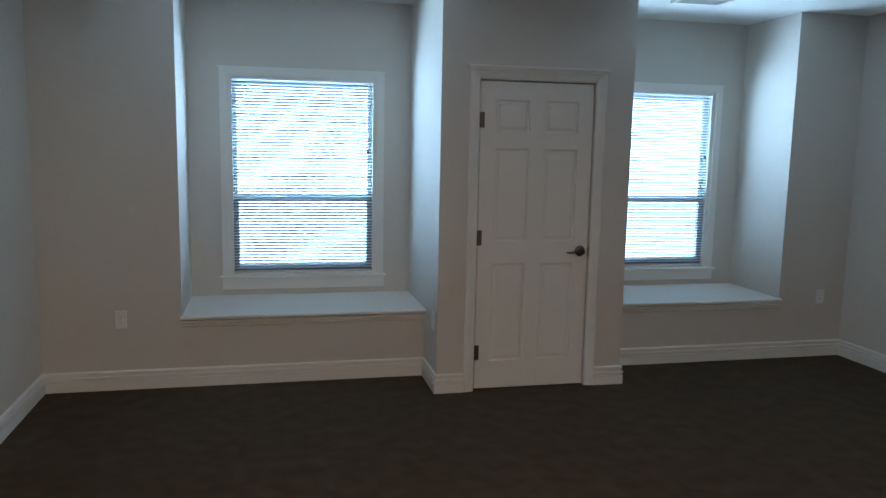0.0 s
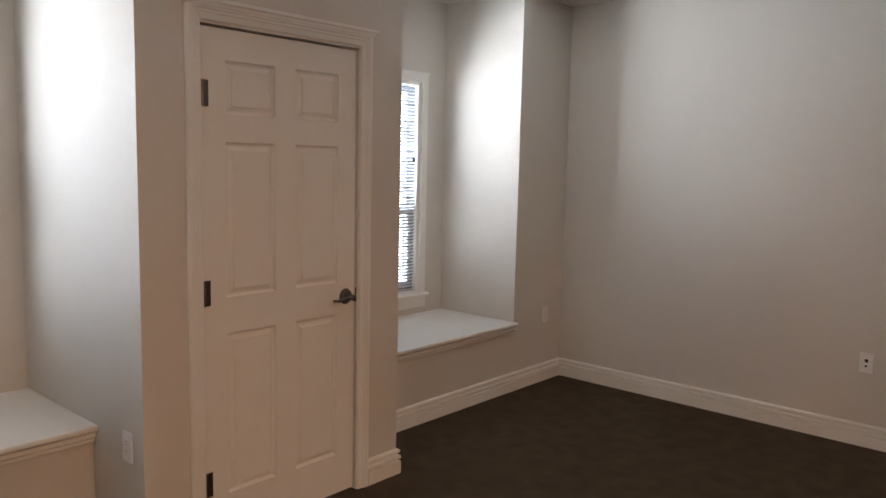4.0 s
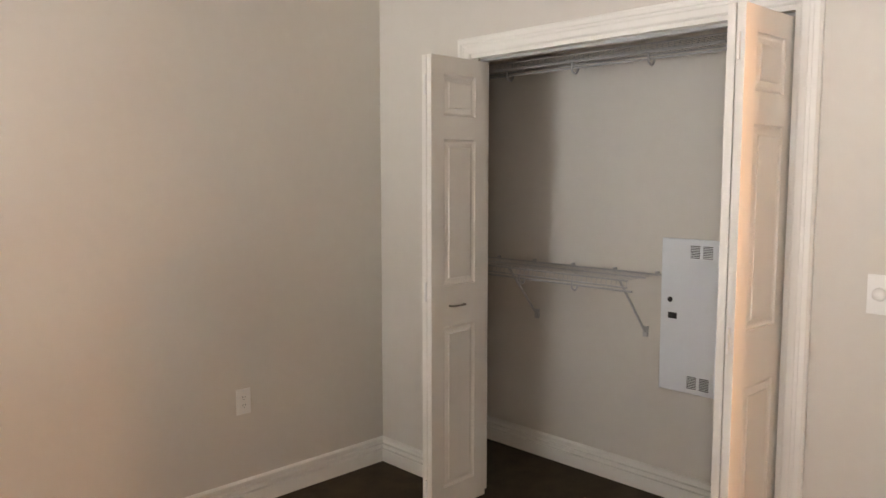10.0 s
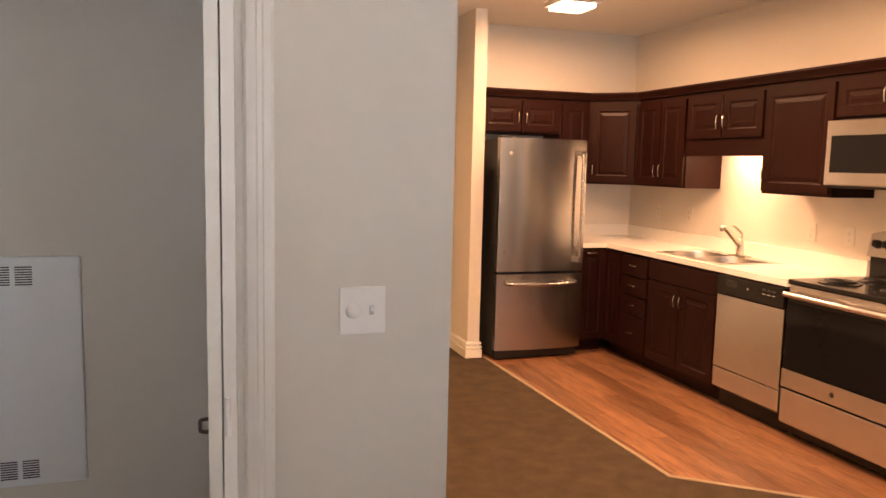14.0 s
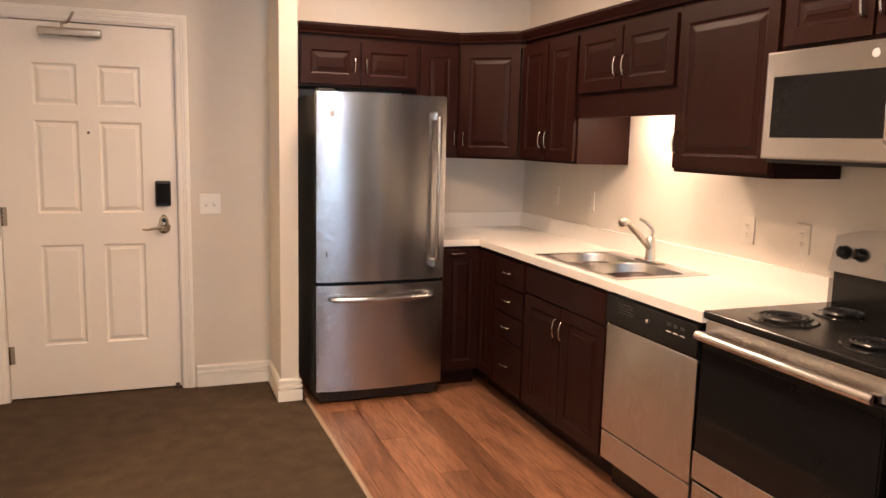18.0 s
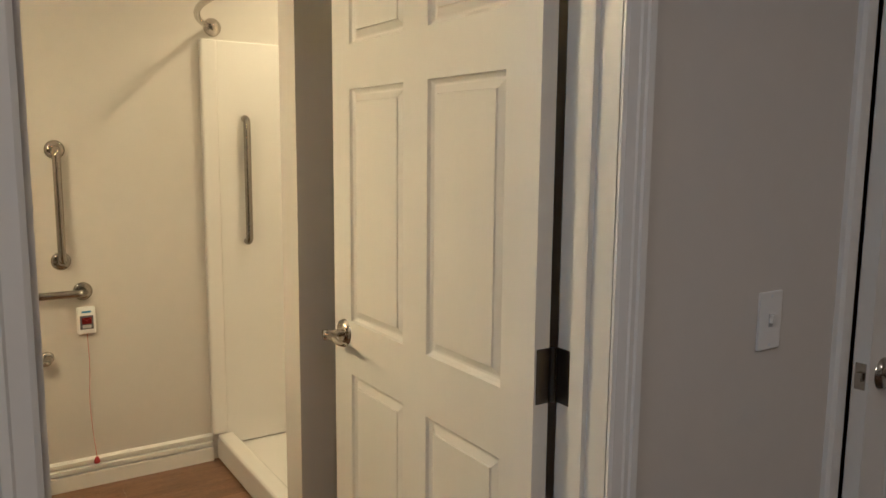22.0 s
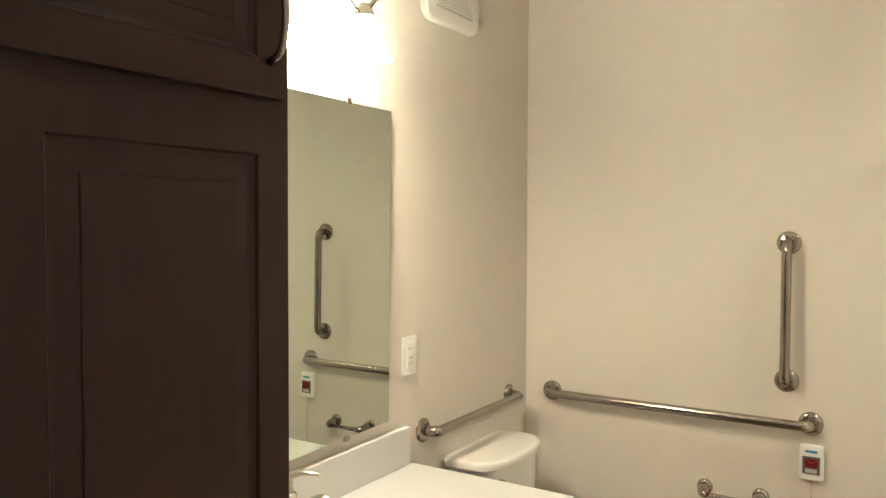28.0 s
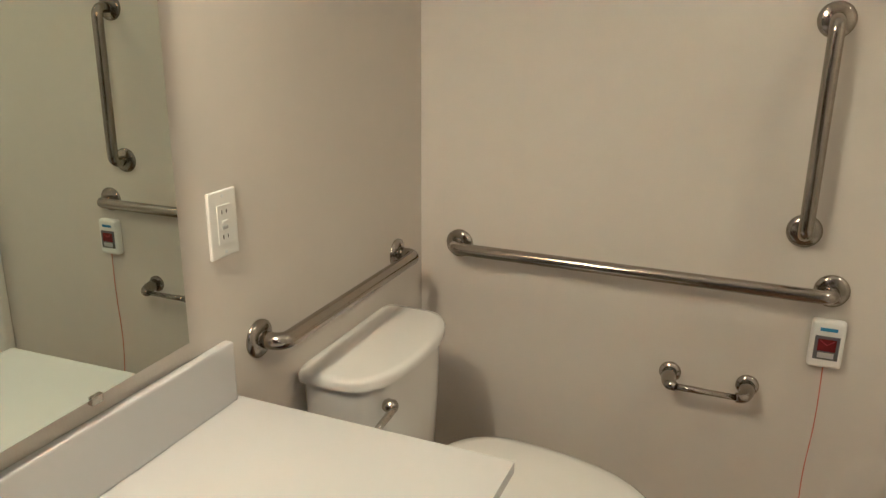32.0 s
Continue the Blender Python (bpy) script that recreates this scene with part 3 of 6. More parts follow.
sl.new(sm.outputs[0], sn["Material Output"].inputs[0])


def slat_mesh(w):
    bm = bmesh.new()
    rows = []
    for k in range(5):
        a = -1 + k / 2
        rows.append([bm.verts.new((x, a * 0.0125, 0.0022 * (1 - a * a))) for x in (0, w)])
    for a, b in zip(rows, rows[1:]):
        bm.faces.new((a[0], a[1], b[1], b[0]))
    bmesh.ops.solidify(bm, geom=bm.faces[:], thickness=0.0004)
    me = bpy.data.meshes.new("slat")
    bm.to_mesh(me)
    bm.free()
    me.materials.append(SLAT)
    return me


for n, w in enumerate((W1, W2), 1):
    ww, mid = w[1] - w[0], 1.215
    win = thing(f"window_{n}", pose(w[0], YR, WZ0), "white single-hung window with daylight behind", "window", "", "structure")
    h = WZ1 - WZ0
    m = mid - WZ0
    part("window_frame", blocks((0, 0.03, 0.0, 0.145, 0, h), (ww - 0.03, ww, 0.0, 0.145, 0, h), (0.03, ww - 0.03, 0.0, 0.145, h - 0.02, h), (0.03, ww - 0.03, 0.0, 0.145, 0, 0.02)), TRIM, win)
    part("upper_sash", blocks((0.03, 0.06, 0.08, 0.11, m, h - 0.02), (ww - 0.06, ww - 0.03, 0.08, 0.11, m, h - 0.02), (0.06, ww - 0.06, 0.08, 0.11, h - 0.06, h - 0.02), (0.06, ww - 0.06, 0.08, 0.11, m, m + 0.035)), TRIM, win)
    part("lower_sash", blocks((0.03, 0.07, 0.045, 0.078, 0.02, m + 0.02), (ww - 0.07, ww - 0.03, 0.045, 0.078, 0.02, m + 0.02), (0.07, ww - 0.07, 0.045, 0.078, m - 0.02, m + 0.02), (0.07, ww - 0.07, 0.045, 0.078, 0.02, 0.075)), TRIM, win)
    for z0, z1, y in ((m + 0.035, h - 0.06, 0.095), (0.075, m - 0.02, 0.06)):
        g = part("pane", block(0.062, ww - 0.062, y, y + 0.004, z0, z1), GLASS, win)
        g.visible_shadow = False
    part("insect_screen", block(0.03, ww - 0.03, 0.112, 0.113, 0.02, m), SCREEN, win, "fine grey insect screen")
    part("casing", blocks((-0.055, 0.0, -0.016, 0, -0.02, h + 0.055), (ww, ww + 0.055, -0.016, 0, -0.02, h + 0.055), (0, ww, -0.016, 0, h, h + 0.055),
                          (-0.062, ww + 0.062, -0.022, 0, h + 0.045, h + 0.060)), TRIM, win)
    part("window_sill", block(-0.075, ww + 0.075, -0.045, 0.03, -0.02, 0.0, 0.006), TRIM, win)
    part("apron", block(-0.06, ww + 0.06, -0.018, 0, -0.105, -0.0205, 0.004), TRIM, win)
    blind = thing("window_blind", pose(w[0] + 0.008, YR + 0.022, WZ0), "white horizontal mini blind, lowered with slats tilted and darkened as if backlit", "blind", "bedroom blinds")
    bw = ww - 0.016
    part("headrail", block(0, bw, -0.014, 0.014, h - 0.030, h - 0.001, 0.002), BLIND, blind)
    part("bottom_rail", block(0, bw, -0.012, 0.012, 0.006, 0.020, 0.003), BLIND, blind)
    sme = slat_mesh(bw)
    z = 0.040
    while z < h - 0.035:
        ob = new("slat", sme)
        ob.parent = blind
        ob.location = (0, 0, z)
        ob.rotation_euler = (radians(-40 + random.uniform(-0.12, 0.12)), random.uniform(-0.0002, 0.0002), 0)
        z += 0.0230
    for lx in (0.13, bw - 0.13):
        bm = bmesh.new()
        for y in (-0.0135, 0.0135):
            tube(bm, [(lx, y, 0.01), (lx, y, h - 0.03)], 0.0008, 5)
        part("ladder_cord", bm, BLIND, blind)
    part("tilt_wand", tube(bmesh.new(), [(bw - 0.05, -0.022, h - 0.03), (bw - 0.05, -0.024, h - 0.55)], 0.0035, 6), BLIND, blind)
    part("cord_lock", block(bw - 0.07, bw - 0.055, -0.03, -0.018, h - 0.56, h - 0.53, 0.003), BLACK, blind)


# ---- doors ----
def hinge(parent, x, z, y=-0.002, metal=DARKMETAL, side=1):
    bm = bmesh.new()
    tube(bm, [(x, y - 0.004, z - 0.05), (x, y - 0.004, z + 0.05)], 0.007, 8)
    solid(bm, min(x, x + side * 0.028), max(x, x + side * 0.028), y - 0.002, y + 0.004, z - 0.05, z + 0.05)
    return part("hinge", bm, metal, parent)


def lever(parent, x, z, way, metal, y=0.0, out=-1, name="lever_handle"):
    """A round rose with a curved lever that points along x in the given way."""
    bm = bmesh.new()
    turn = Matrix.Translation((x, y, z)) @ Matrix.Rotation(radians(90 if out < 0 else -90), 4, 'X')
    lathe(bm, [(0.0, 0.012), (0.022, 0.014), (0.033, 0.009), (0.037, 0.0)], 24, turn)
    lathe(bm, [(0.011, 0.010), (0.010, 0.045), (0.014, 0.05), (0.014, 0.062), (0.0, 0.066)], 14, turn)
    o = out
    pts = rounded([(x, y + o * 0.055, z), (x + way * 0.05, y + o * 0.060, z + 0.004), (x + way * 0.085, y + o * 0.058, z - 0.006), (x + way * 0.115, y + o * 0.052, z - 0.002)], 0.03)
    tube(bm, pts, [0.009 - 0.0035 * k / len(pts) for k in range(len(pts))], 10)
    return part(name, bm, metal, parent, "", True)


def door(name, m, w, h, label, hinge_x, handle_x, way, metal, hinge_metal, t=0.035, mat=DOORP, knob_z=0.935, hinges=(0.25, 1.03, 1.80), back=True, tall_top=False, panels=None):
    ob = thing(name, m, label, "door", "", "structure")
    part("door_slab", panelled(w, h, t, panels or six_panels(w, h, tall_top)), mat, ob)
    side = 1 if hinge_x < w / 2 else -1
    for z in hinges:
        hinge(ob, hinge_x, z, -0.002, hinge_metal, side)
    if metal:
        lever(ob, handle_x, knob_z, way, metal)
        if back:
            lever(ob, handle_x, knob_z, way, metal, t, 1)
        x = 0.0 if handle_x < w / 2 else w
        part("latch_plate", block(x - 0.0015, x + 0.0015, 0.006, t - 0.006, knob_z - 0.03, knob_z + 0.03), metal, ob)
    return ob


box_door = door("door_1", pose(BD[0] + 0.008, YB + 0.014, 0.012), BD[1] - BD[0] - 0.017, 2.049, "closed white six-panel closet door with bronze lever", 0.0, 0.727, -1, DARKMETAL, DARKMETAL, back=False, panels=six_panels(BD[1] - BD[0] - 0.017, 2.049, rows=((0.092, 0.418), (0.490, 0.790), (0.842, 0.943))))
part("strike_plate", block(0.787, 0.797, -0.004, 0.002, 0.90, 0.97), DARKMETAL, box_door)

EW = ED[1] - ED[0] - 0.006
entry = door("door_2", pose(ED[1] - 0.003, EY - 0.016, 0.012, 0, 0, 180), EW, 2.053, "closed cream six-panel entry door with keypad lock", 0.0, 0.0, 1, None, CHROME, t=0.044, hinges=(0.25, 1.02, 1.80), tall_top=True)
lx = EW - 0.075
lock = part("keypad_lock", block(lx - 0.042, lx + 0.042, -0.030, 0.0, 1.07, 1.215, 0.012, 3), BLACK, entry, "black electronic keypad lock housing")
part("lock_screen", block(lx - 0.034, lx + 0.034, -0.033, -0.029, 1.085, 1.20, 0.003), DARKGLASS, lock)
esc = bmesh.new()
lathe(esc, [(0.0, 0.016), (0.022, 0.014), (0.028, 0.0)], 20, Matrix.Translation((lx, 0, 0.965)) @ Matrix.Rotation(radians(90), 4, 'X') @ Matrix.Diagonal((1.0, 2.0, 1, 1)))
part("lock_escutcheon", esc, CHROME, entry, "", True)
lever(entry, lx, 0.945, -1, CHROME)
part("lock_turn", tube(bmesh.new(), [(lx, -0.012, 0.990), (lx, -0.020, 0.990)], 0.012, 14), BLACK, entry)
part("peephole", lathe(bmesh.new(), [(0.0, 0.004), (0.006, 0.004), (0.008, 0.0)], 12, Matrix.Translation((EW / 2 - 0.003, 0, 1.475)) @ Matrix.Rotation(radians(90), 4, 'X')), DARKMETAL, entry)
part("door_sweep_stop", block(EW - 0.035, EW - 0.012, -0.014, 0.0, 0.006, 0.022, 0.003), CHROME, entry)
closer = part("door_closer", block(0.22, 0.53, -0.062, 0.0, 1.975, 2.022, 0.012, 3), CHROME, entry, "silver overhead door closer")
bm = bmesh.new()
tube(bm, rounded([(0.34, -0.045, 2.022), (0.34, -0.045, 2.045), (0.37, -0.055, 2.050), (0.40, -0.02, 2.12)], 0.02), 0.008, 8)
solid(bm, 0.36, 0.44, -0.03, -0.004, 2.095, 2.125)
part("closer_arm", bm, CHROME, closer)

CW = CD[1] - CD[0] - 0.006
door("door_3", pose(HX + 0.012, CD[0] + 0.003, 0.012, 0, 0, -90 + 4.0) @ Matrix.Translation((-CW, 0, 0)), CW, 2.053, "white six-panel hall closet door, slightly ajar", CW, 0.065, 1, CHROME, CHROME, back=False)
closet_door = bpy.data.objects["door_3"]
part("latch_bolt", block(-0.011, 0.0, 0.010, 0.024, 0.925, 0.945, 0.002), CHROME, closet_door)
stop_bm = bmesh.new()
tube(stop_bm, [(0.05, -0.003, 0.055), (0.05, -0.062, 0.050)], 0.005, 8)
tube(stop_bm, [(0.05, -0.062, 0.050), (0.05, -0.075, 0.049)], 0.009, 8)
door_stop = thing("door_stop", pose(HX + 0.012, CD[0] + 0.003, 0.012, 0, 0, -90 + 4.0) @ Matrix.Translation((-CW, 0, 0)), "white spring door stop on the hall closet door", "door stop")
part("spring", stop_bm, PLASTIC, door_stop)

BW = 0.847
BHINGE = (-2.385, -2.287)
door("door_4", pose(BHINGE[0], BHINGE[1], 0.012, 0, 0, 180.2) @ Matrix.Translation((-BW, 0, 0)), BW, 2.050, "white six-panel bathroom door standing open", BW, 0.062, 1, CHROME, DARKMETAL, hinges=(), panels=six_panels(BW, 2.050, False, 0.118, 0.123, ((0.092, 0.404), (0.474, 0.768), (0.822, 0.935))))
for z in (0.25, 1.03, 1.80):
    hp = thing("butt_hinge", pose(0, 0, z), "dark bronze butt hinge between the bathroom jamb and door", "hinge", "bathroom hinges")
    part("jamb_leaf", block(HX + 0.092, HX + 0.130, BO[0], BO[0] + 0.0025, -0.052, 0.052, 0.001, 1), DARKMETAL, hp)
    part("door_leaf", block(BHINGE[0] - 0.0027, BHINGE[0] - 0.0002, BHINGE[1] - 0.034, BHINGE[1] - 0.004, -0.052, 0.052, 0.001, 1), DARKMETAL, hp)
    part("barrel", tube(bmesh.new(), [(BHINGE[0] - 0.001, BO[0] + 0.009, -0.052), (BHINGE[0] - 0.001, BO[0] + 0.009, 0.052)], 0.0065, 10), DARKMETAL, hp)


# ---- bifold closet doors ----
LW, LH = 0.350, 2.005


def leaf_panels(w, h):
    return [(0.075, w - 0.075, 0.11, 0.84), (0.075, w - 0.075, 1.02, 1.655), (0.075, w - 0.075, 1.755, 1.93)]


def bifold(name, x_jamb, way, label):
    """Two leaves folded against the jamb, standing out into the room."""
    ob = thing(name, pose(x_jamb, 0.0, 0.015), label, "closet door", "bifold closet doors")
    t = 0.026
    # the leaf at the jamb, then the free leaf with the pull
    for k, tilt in ((0, 1.0), (1, 4.0)):
        bm = panelled(LW, LH, t, leaf_panels(LW, LH), edge=0.010, deep=0.009, field=0.025)
        off = 0.007 + k * (t + 0.004)
        m = pose(way * off, -0.035, 0, 0, 0, 90.8 if way < 0 else 88.2) @ (Matrix.Translation((0, 0, 0)) if way < 0 else Matrix.Translation((0, -t, 0)))
        bmesh.ops.transform(bm, matrix=m, verts=bm.verts)
        leaf = part("leaf", bm, DOORP, ob)
        if k == 1:
            fx = off + t
            hb = bmesh.new()
            x0 = way * fx
            tube(hb, rounded([(x0, 0.115, 0.93), (x0 + way * 0.026, 0.12, 0.93), (x0 + way * 0.026, 0.20, 0.93), (x0, 0.205, 0.93)], 0.012), 0.0045, 8)
            part("pull", hb, DARKMETAL, leaf, "dark bronze arch pull", True)
    for z in (0.12, 1.0, 1.88):
        hb = bmesh.new()
        tube(hb, [(way * 0.036, LW - 0.030, z - 0.04), (way * 0.036, LW - 0.030, z + 0.04)], 0.006, 8)
        part("fold_hinge", hb, PLASTIC, ob)
    part("pivot_pin", tube(bmesh.new(), [(way * 0.05, 0.0, LH), (way * 0.05, 0.0, LH + 0.016)], 0.005, 8), CHROME, ob)
    return ob


bifold("bifold_door", CO[1] - 0.004, -1, "white three-panel bifold closet door, folded open")
bifold("bifold_door", CO[0] + 0.018, 1, "white three-panel bifold closet door, folded open beside the switch")
track = thing("bifold_track", pose(CO[0] + 0.02, -0.075, CT - 0.03), "steel bifold track under the closet head", "track")
part("rail", block(0, CO[1] - CO[0] - 0.04, 0, 0.03, 0, 0.012), WIRE, track)


# ---- plates on the walls ----
def plate(name, m, w, h, label, category, bits, group="", face=PLASTIC):
    """A bevelled cover plate in the local xz plane that faces -y; bits: (name, x, z, w, h, out, material)."""
    ob = thing(name, m, label, category, group)
    base = part("cover_plate", block(-w / 2, w / 2, -0.007, 0, -h / 2, h / 2, 0.003, 2), face, ob)
    for bname, x, z, bw, bh, out, mt in bits:
        part(bname, block(x - bw / 2, x + bw / 2, -0.007 - out, -0.005, z - bh / 2, z + bh / 2, min(0.0015, out * 0.4)), mt, base)
    for z in (-h * 0.42, h * 0.42):
        if not bits or h > 0.1:
            part("screw", lathe(bmesh.new(), [(0, 0.0012), (0.003, 0.0008), (0.0035, 0)], 8, Matrix.Translation((0, -0.0068, z)) @ Matrix.Rotation(radians(90), 4, 'X')), PANELW, base)
    return ob


def outlet(m, label, group="", face=PLASTIC):
    bits = []
    for z in (-0.019, 0.019):
        bits += [("receptacle", 0, z, 0.034, 0.028, 0.002, face), ("slot", -0.006, z + 0.003, 0.0025, 0.009, 0.0026, BLACK), ("slot", 0.006, z + 0.003, 0.0025, 0.007, 0.0026, BLACK), ("ground_hole", 0, z - 0.008, 0.005, 0.004, 0.0026, BLACK)]
    return plate("wall_outlet", m, 0.072, 0.118, label, "outlet", bits, group, face)


outlet(pose(-5.51, YW, 0.472), "white duplex outlet on the beige wall", "wall outlets")
outlet(pose(-0.22, YW, 0.49), "white duplex outlet near the corner", "wall outlets")
outlet(pose(R1[1], YB + 0.12, 0.47, 0, 0, -90), "white duplex outlet on the box side", "wall outlets")
plate("wall_jack", pose(0, 1.951, 0.488, 0, 0, -90), 0.072, 0.118, "white jack plate with black phone and cable sockets", "wall jack",
      [("phone_socket", 0, 0.012, 0.018, 0.018, 0.002, BLACK), ("cable_socket", 0, -0.018, 0.011, 0.011, 0.006, CHROME)])
outlet(pose(0, 0.823, 0.494, 0, 0, -90), "white duplex outlet on the plain wall", "wall outlets")
dimmer = plate("light_switch", pose(-2.367, 0, 1.159, 0, 0, 180), 0.119, 0.122, "white double plate with round dimmer and toggle", "light switch",
      [("toggle_slot", 0.023, 0, 0.012, 0.024, 0.0012, WIRE), ("toggle", 0.023, 0.004, 0.008, 0.012, 0.008, PANELW)])
part("dimmer_knob", lathe(bmesh.new(), [(0.0, 0.016), (0.016, 0.015), (0.019, 0.010), (0.021, 0.0)], 24, Matrix.Translation((-0.024, -0.006, 0)) @ Matrix.Rotation(radians(90), 4, 'X')), PLASTIC, dimmer, "", True)
plate("light_switch", pose(-3.679, EY, 1.094, 0, 0, 180), 0.117, 0.118, "white double toggle switch beside the entry door", "light switch",
      [("toggle", -0.023, 0.004, 0.010, 0.018, 0.010, PLASTIC), ("toggle", 0.023, 0.004, 0.010, 0.018, 0.010, PLASTIC), ("toggle_slot", -0.023, 0, 0.013, 0.026, 0.001, WIRE), ("toggle_slot", 0.023, 0, 0.013, 0.026, 0.001, WIRE)])
plate("light_switch", pose(HX, -2.776, 1.107, 0, 0, -90), 0.072, 0.118, "white single toggle switch between the hall doors", "light switch",
      [("toggle", 0, 0.004, 0.010, 0.018, 0.010, PLASTIC), ("toggle_slot", 0, 0, 0.013, 0.026, 0.001, WIRE)])
outlet(pose(HX, -2.70, 0.477, 0, 0, -90), "white duplex outlet low on the hall wall", "wall outlets")

# fire alarm over the dimmer
fa = thing("fire_alarm", pose(-2.385, 0, 2.012, 0, 0, 180), "red wall fire alarm strobe high on the wall", "fire alarm")
part("housing", block(-0.06, 0.06, -0.045, 0, 0, 0.15, 0.008, 3), RED, fa)
part("strobe_lens", block(-0.035, 0.035, -0.062, -0.044, 0.085, 0.125, 0.006), PLASTIC, fa)
sensor = thing("door_chime", pose(-3.17, EY, 2.36, 0, 0, 180), "white box chime on the wall above the entry door", "door chime")
part("cover", block(-0.09, 0.09, -0.05, 0, 0, 0.13, 0.008, 3), PLASTIC, sensor)

# ceiling vent in the bay
vent = thing("ceiling_vent", pose(-1.53, 3.86, CE), "white louvred ceiling air vent", "air vent")
part("frame", blocks((-0.19, 0.19, -0.10, -0.075, -0.010, 0), (-0.19, 0.19, 0.075, 0.10, -0.010, 0), (-0.19, -0.165, -0.075, 0.075, -0.010, 0), (0.165, 0.19, -0.075, 0.075, -0.010, 0)), PLASTIC, vent)
part("backing", block(-0.165, 0.165, -0.075, 0.075, -0.003, 0), BLACK, vent)
for k in range(9):
    bm = block(-0.165, 0.165, -0.009, 0.009, -0.001, 0.001)
    bmesh.ops.transform(bm, matrix=pose(0, -0.064 + k * 0.016, -0.007, 38, 0, 0), verts=bm.verts)
    part("slat", bm, PLASTIC, vent)

# ---- inside the bifold closet ----
CB = -0.655


def wire_shelf(name, x0, x1, z, deep, lip, label):
    ob = thing(name, pose(x0, CB, z), label, "wire shelf", "closet shelves")
    L = x1 - x0
    n = int(L / 0.026)
    wire = part("cross_wire", tube(bmesh.new(), rounded([(0, 0.004, 0.004), (0, deep, 0.004), (0, deep + 0.004, -lip)], 0.006, 2), 0.0014, 4), WIRE, ob)
    wire.location.x = 0.004
    for k in range(1, n + 1):
        more = new("cross_wire", wire.data)
        more.parent = ob
        more.location.x = 0.004 + (L - 0.008) * k / n
    for y, zz in ((0.008, 0.0), (deep * 0.5, 0.0), (deep, 0.0), (deep + 0.004, -lip)):
        part("rail", tube(bmesh.new(), [(0, y, zz), (L, y, zz)], 0.0038, 6), WIRE, ob)
    rod = tube(bmesh.new(), [(0, deep - 0.035, -lip - 0.022), (L, deep - 0.035, -lip - 0.022)], 0.005, 8)
    part("hang_rod", rod, WIRE, ob)
    return ob


top = wire_shelf("wire_shelf", -2.465, -0.005, 2.065, 0.30, 0.035, "white wire closet shelf with hang rod near the top")
k = 0
for x in (0.30, 0.72, 1.14, 1.53, 1.92, 2.28):
    part("rod_hook", tube(bmesh.new(), rounded([(x, 0.298, -0.036), (x, 0.298, -0.075), (x, 0.265, -0.088), (x, 0.250, -0.062)], 0.012, 4), 0.005, 6), WIRE, top)
low = wire_shelf("wire_shelf", -1.25, -0.005, 1.054, 0.295, 0.030, "white wire half-length closet shelf on wall brackets")
for x in (0.30, 0.62, 0.95):
    part("rod_hook", tube(bmesh.new(), rounded([(x, 0.293, -0.031), (x, 0.293, -0.066), (x, 0.260, -0.078), (x, 0.246, -0.054)], 0.012, 4), 0.005, 6), WIRE, low)
for x in (0.075, 0.73):
    bm = bmesh.new()
    tube(bm, [(x, 0.24, -0.012), (x, 0.008, -0.282)], 0.006, 6)
    solid(bm, x - 0.012, x + 0.012, 0.0, 0.012, -0.302, -0.252)
    part("bracket", bm, WIRE, low)
for x in (0.02, 0.25, 0.5, 0.75, 1.0, 1.2):
    part("wall_clip", block(x - 0.008, x + 0.008, 0, 0.016, -0.006, 0.016, 0.002), WIRE, low)

pan = thing("electrical_panel", pose(-1.256, CB, 0.523, 0, 0, 180), "white enamelled panel door with vent slots", "electrical panel")
PW, PH = 0.380, 0.708
body = part("door", block(0, PW, -0.018, 0, 0, PH, 0.006, 2), PANELW, pan)
for cx in (0.165, 0.225):
    for z0 in (0.025, PH - 0.085):
        for k in range(8):
            part("vent_slot", block(cx - 0.023, cx + 0.023, -0.0188, -0.016, z0 + k * 0.0075, z0 + k * 0.0075 + 0.0038), BLACK, body)
part("key_hole", lathe(bmesh.new(), [(0, 0.003), (0.012, 0.003), (0.013, 0)], 16, Matrix.Translation((0.048, -0.018, 0.425)) @ Matrix.Rotation(radians(90), 4, 'X')), BLACK, body)
part("latch_window", block(0.040, 0.084, -0.0195, -0.016, 0.338, 0.366, 0.001), BLACK, body)
part("latch", block(0.046, 0.064, -0.021, -0.019, 0.344, 0.361, 0.001), FRIDGESIDE, body)


# ---- kitchen ----
BZ, CZ = 0.874, 0.912                  # underside and top of the counter
FX = -5.215                            # face frames of the west run
FY = -3.58                             # face frames of the south run


def pull(parent, x, z, y, upright=False, L=0.085, metal=CHROME):
    d = (0, 0, 1) if upright else (1, 0, 0)
    a, b = Vector((x, y, z)) - Vector(d) * L / 2, Vector((x, y, z)) + Vector(d) * L / 2
    o = Vector((0, -0.026, 0))
    pts = rounded([a, a + o * 0.8, (a + b) / 2 + o * 1.15, b + o * 0.8, b], 0.03, 5)
    bm = tube(bmesh.new(), pts, 0.0048, 8)
    return part("pull", bm, metal, parent, "brushed nickel arch pull", True)


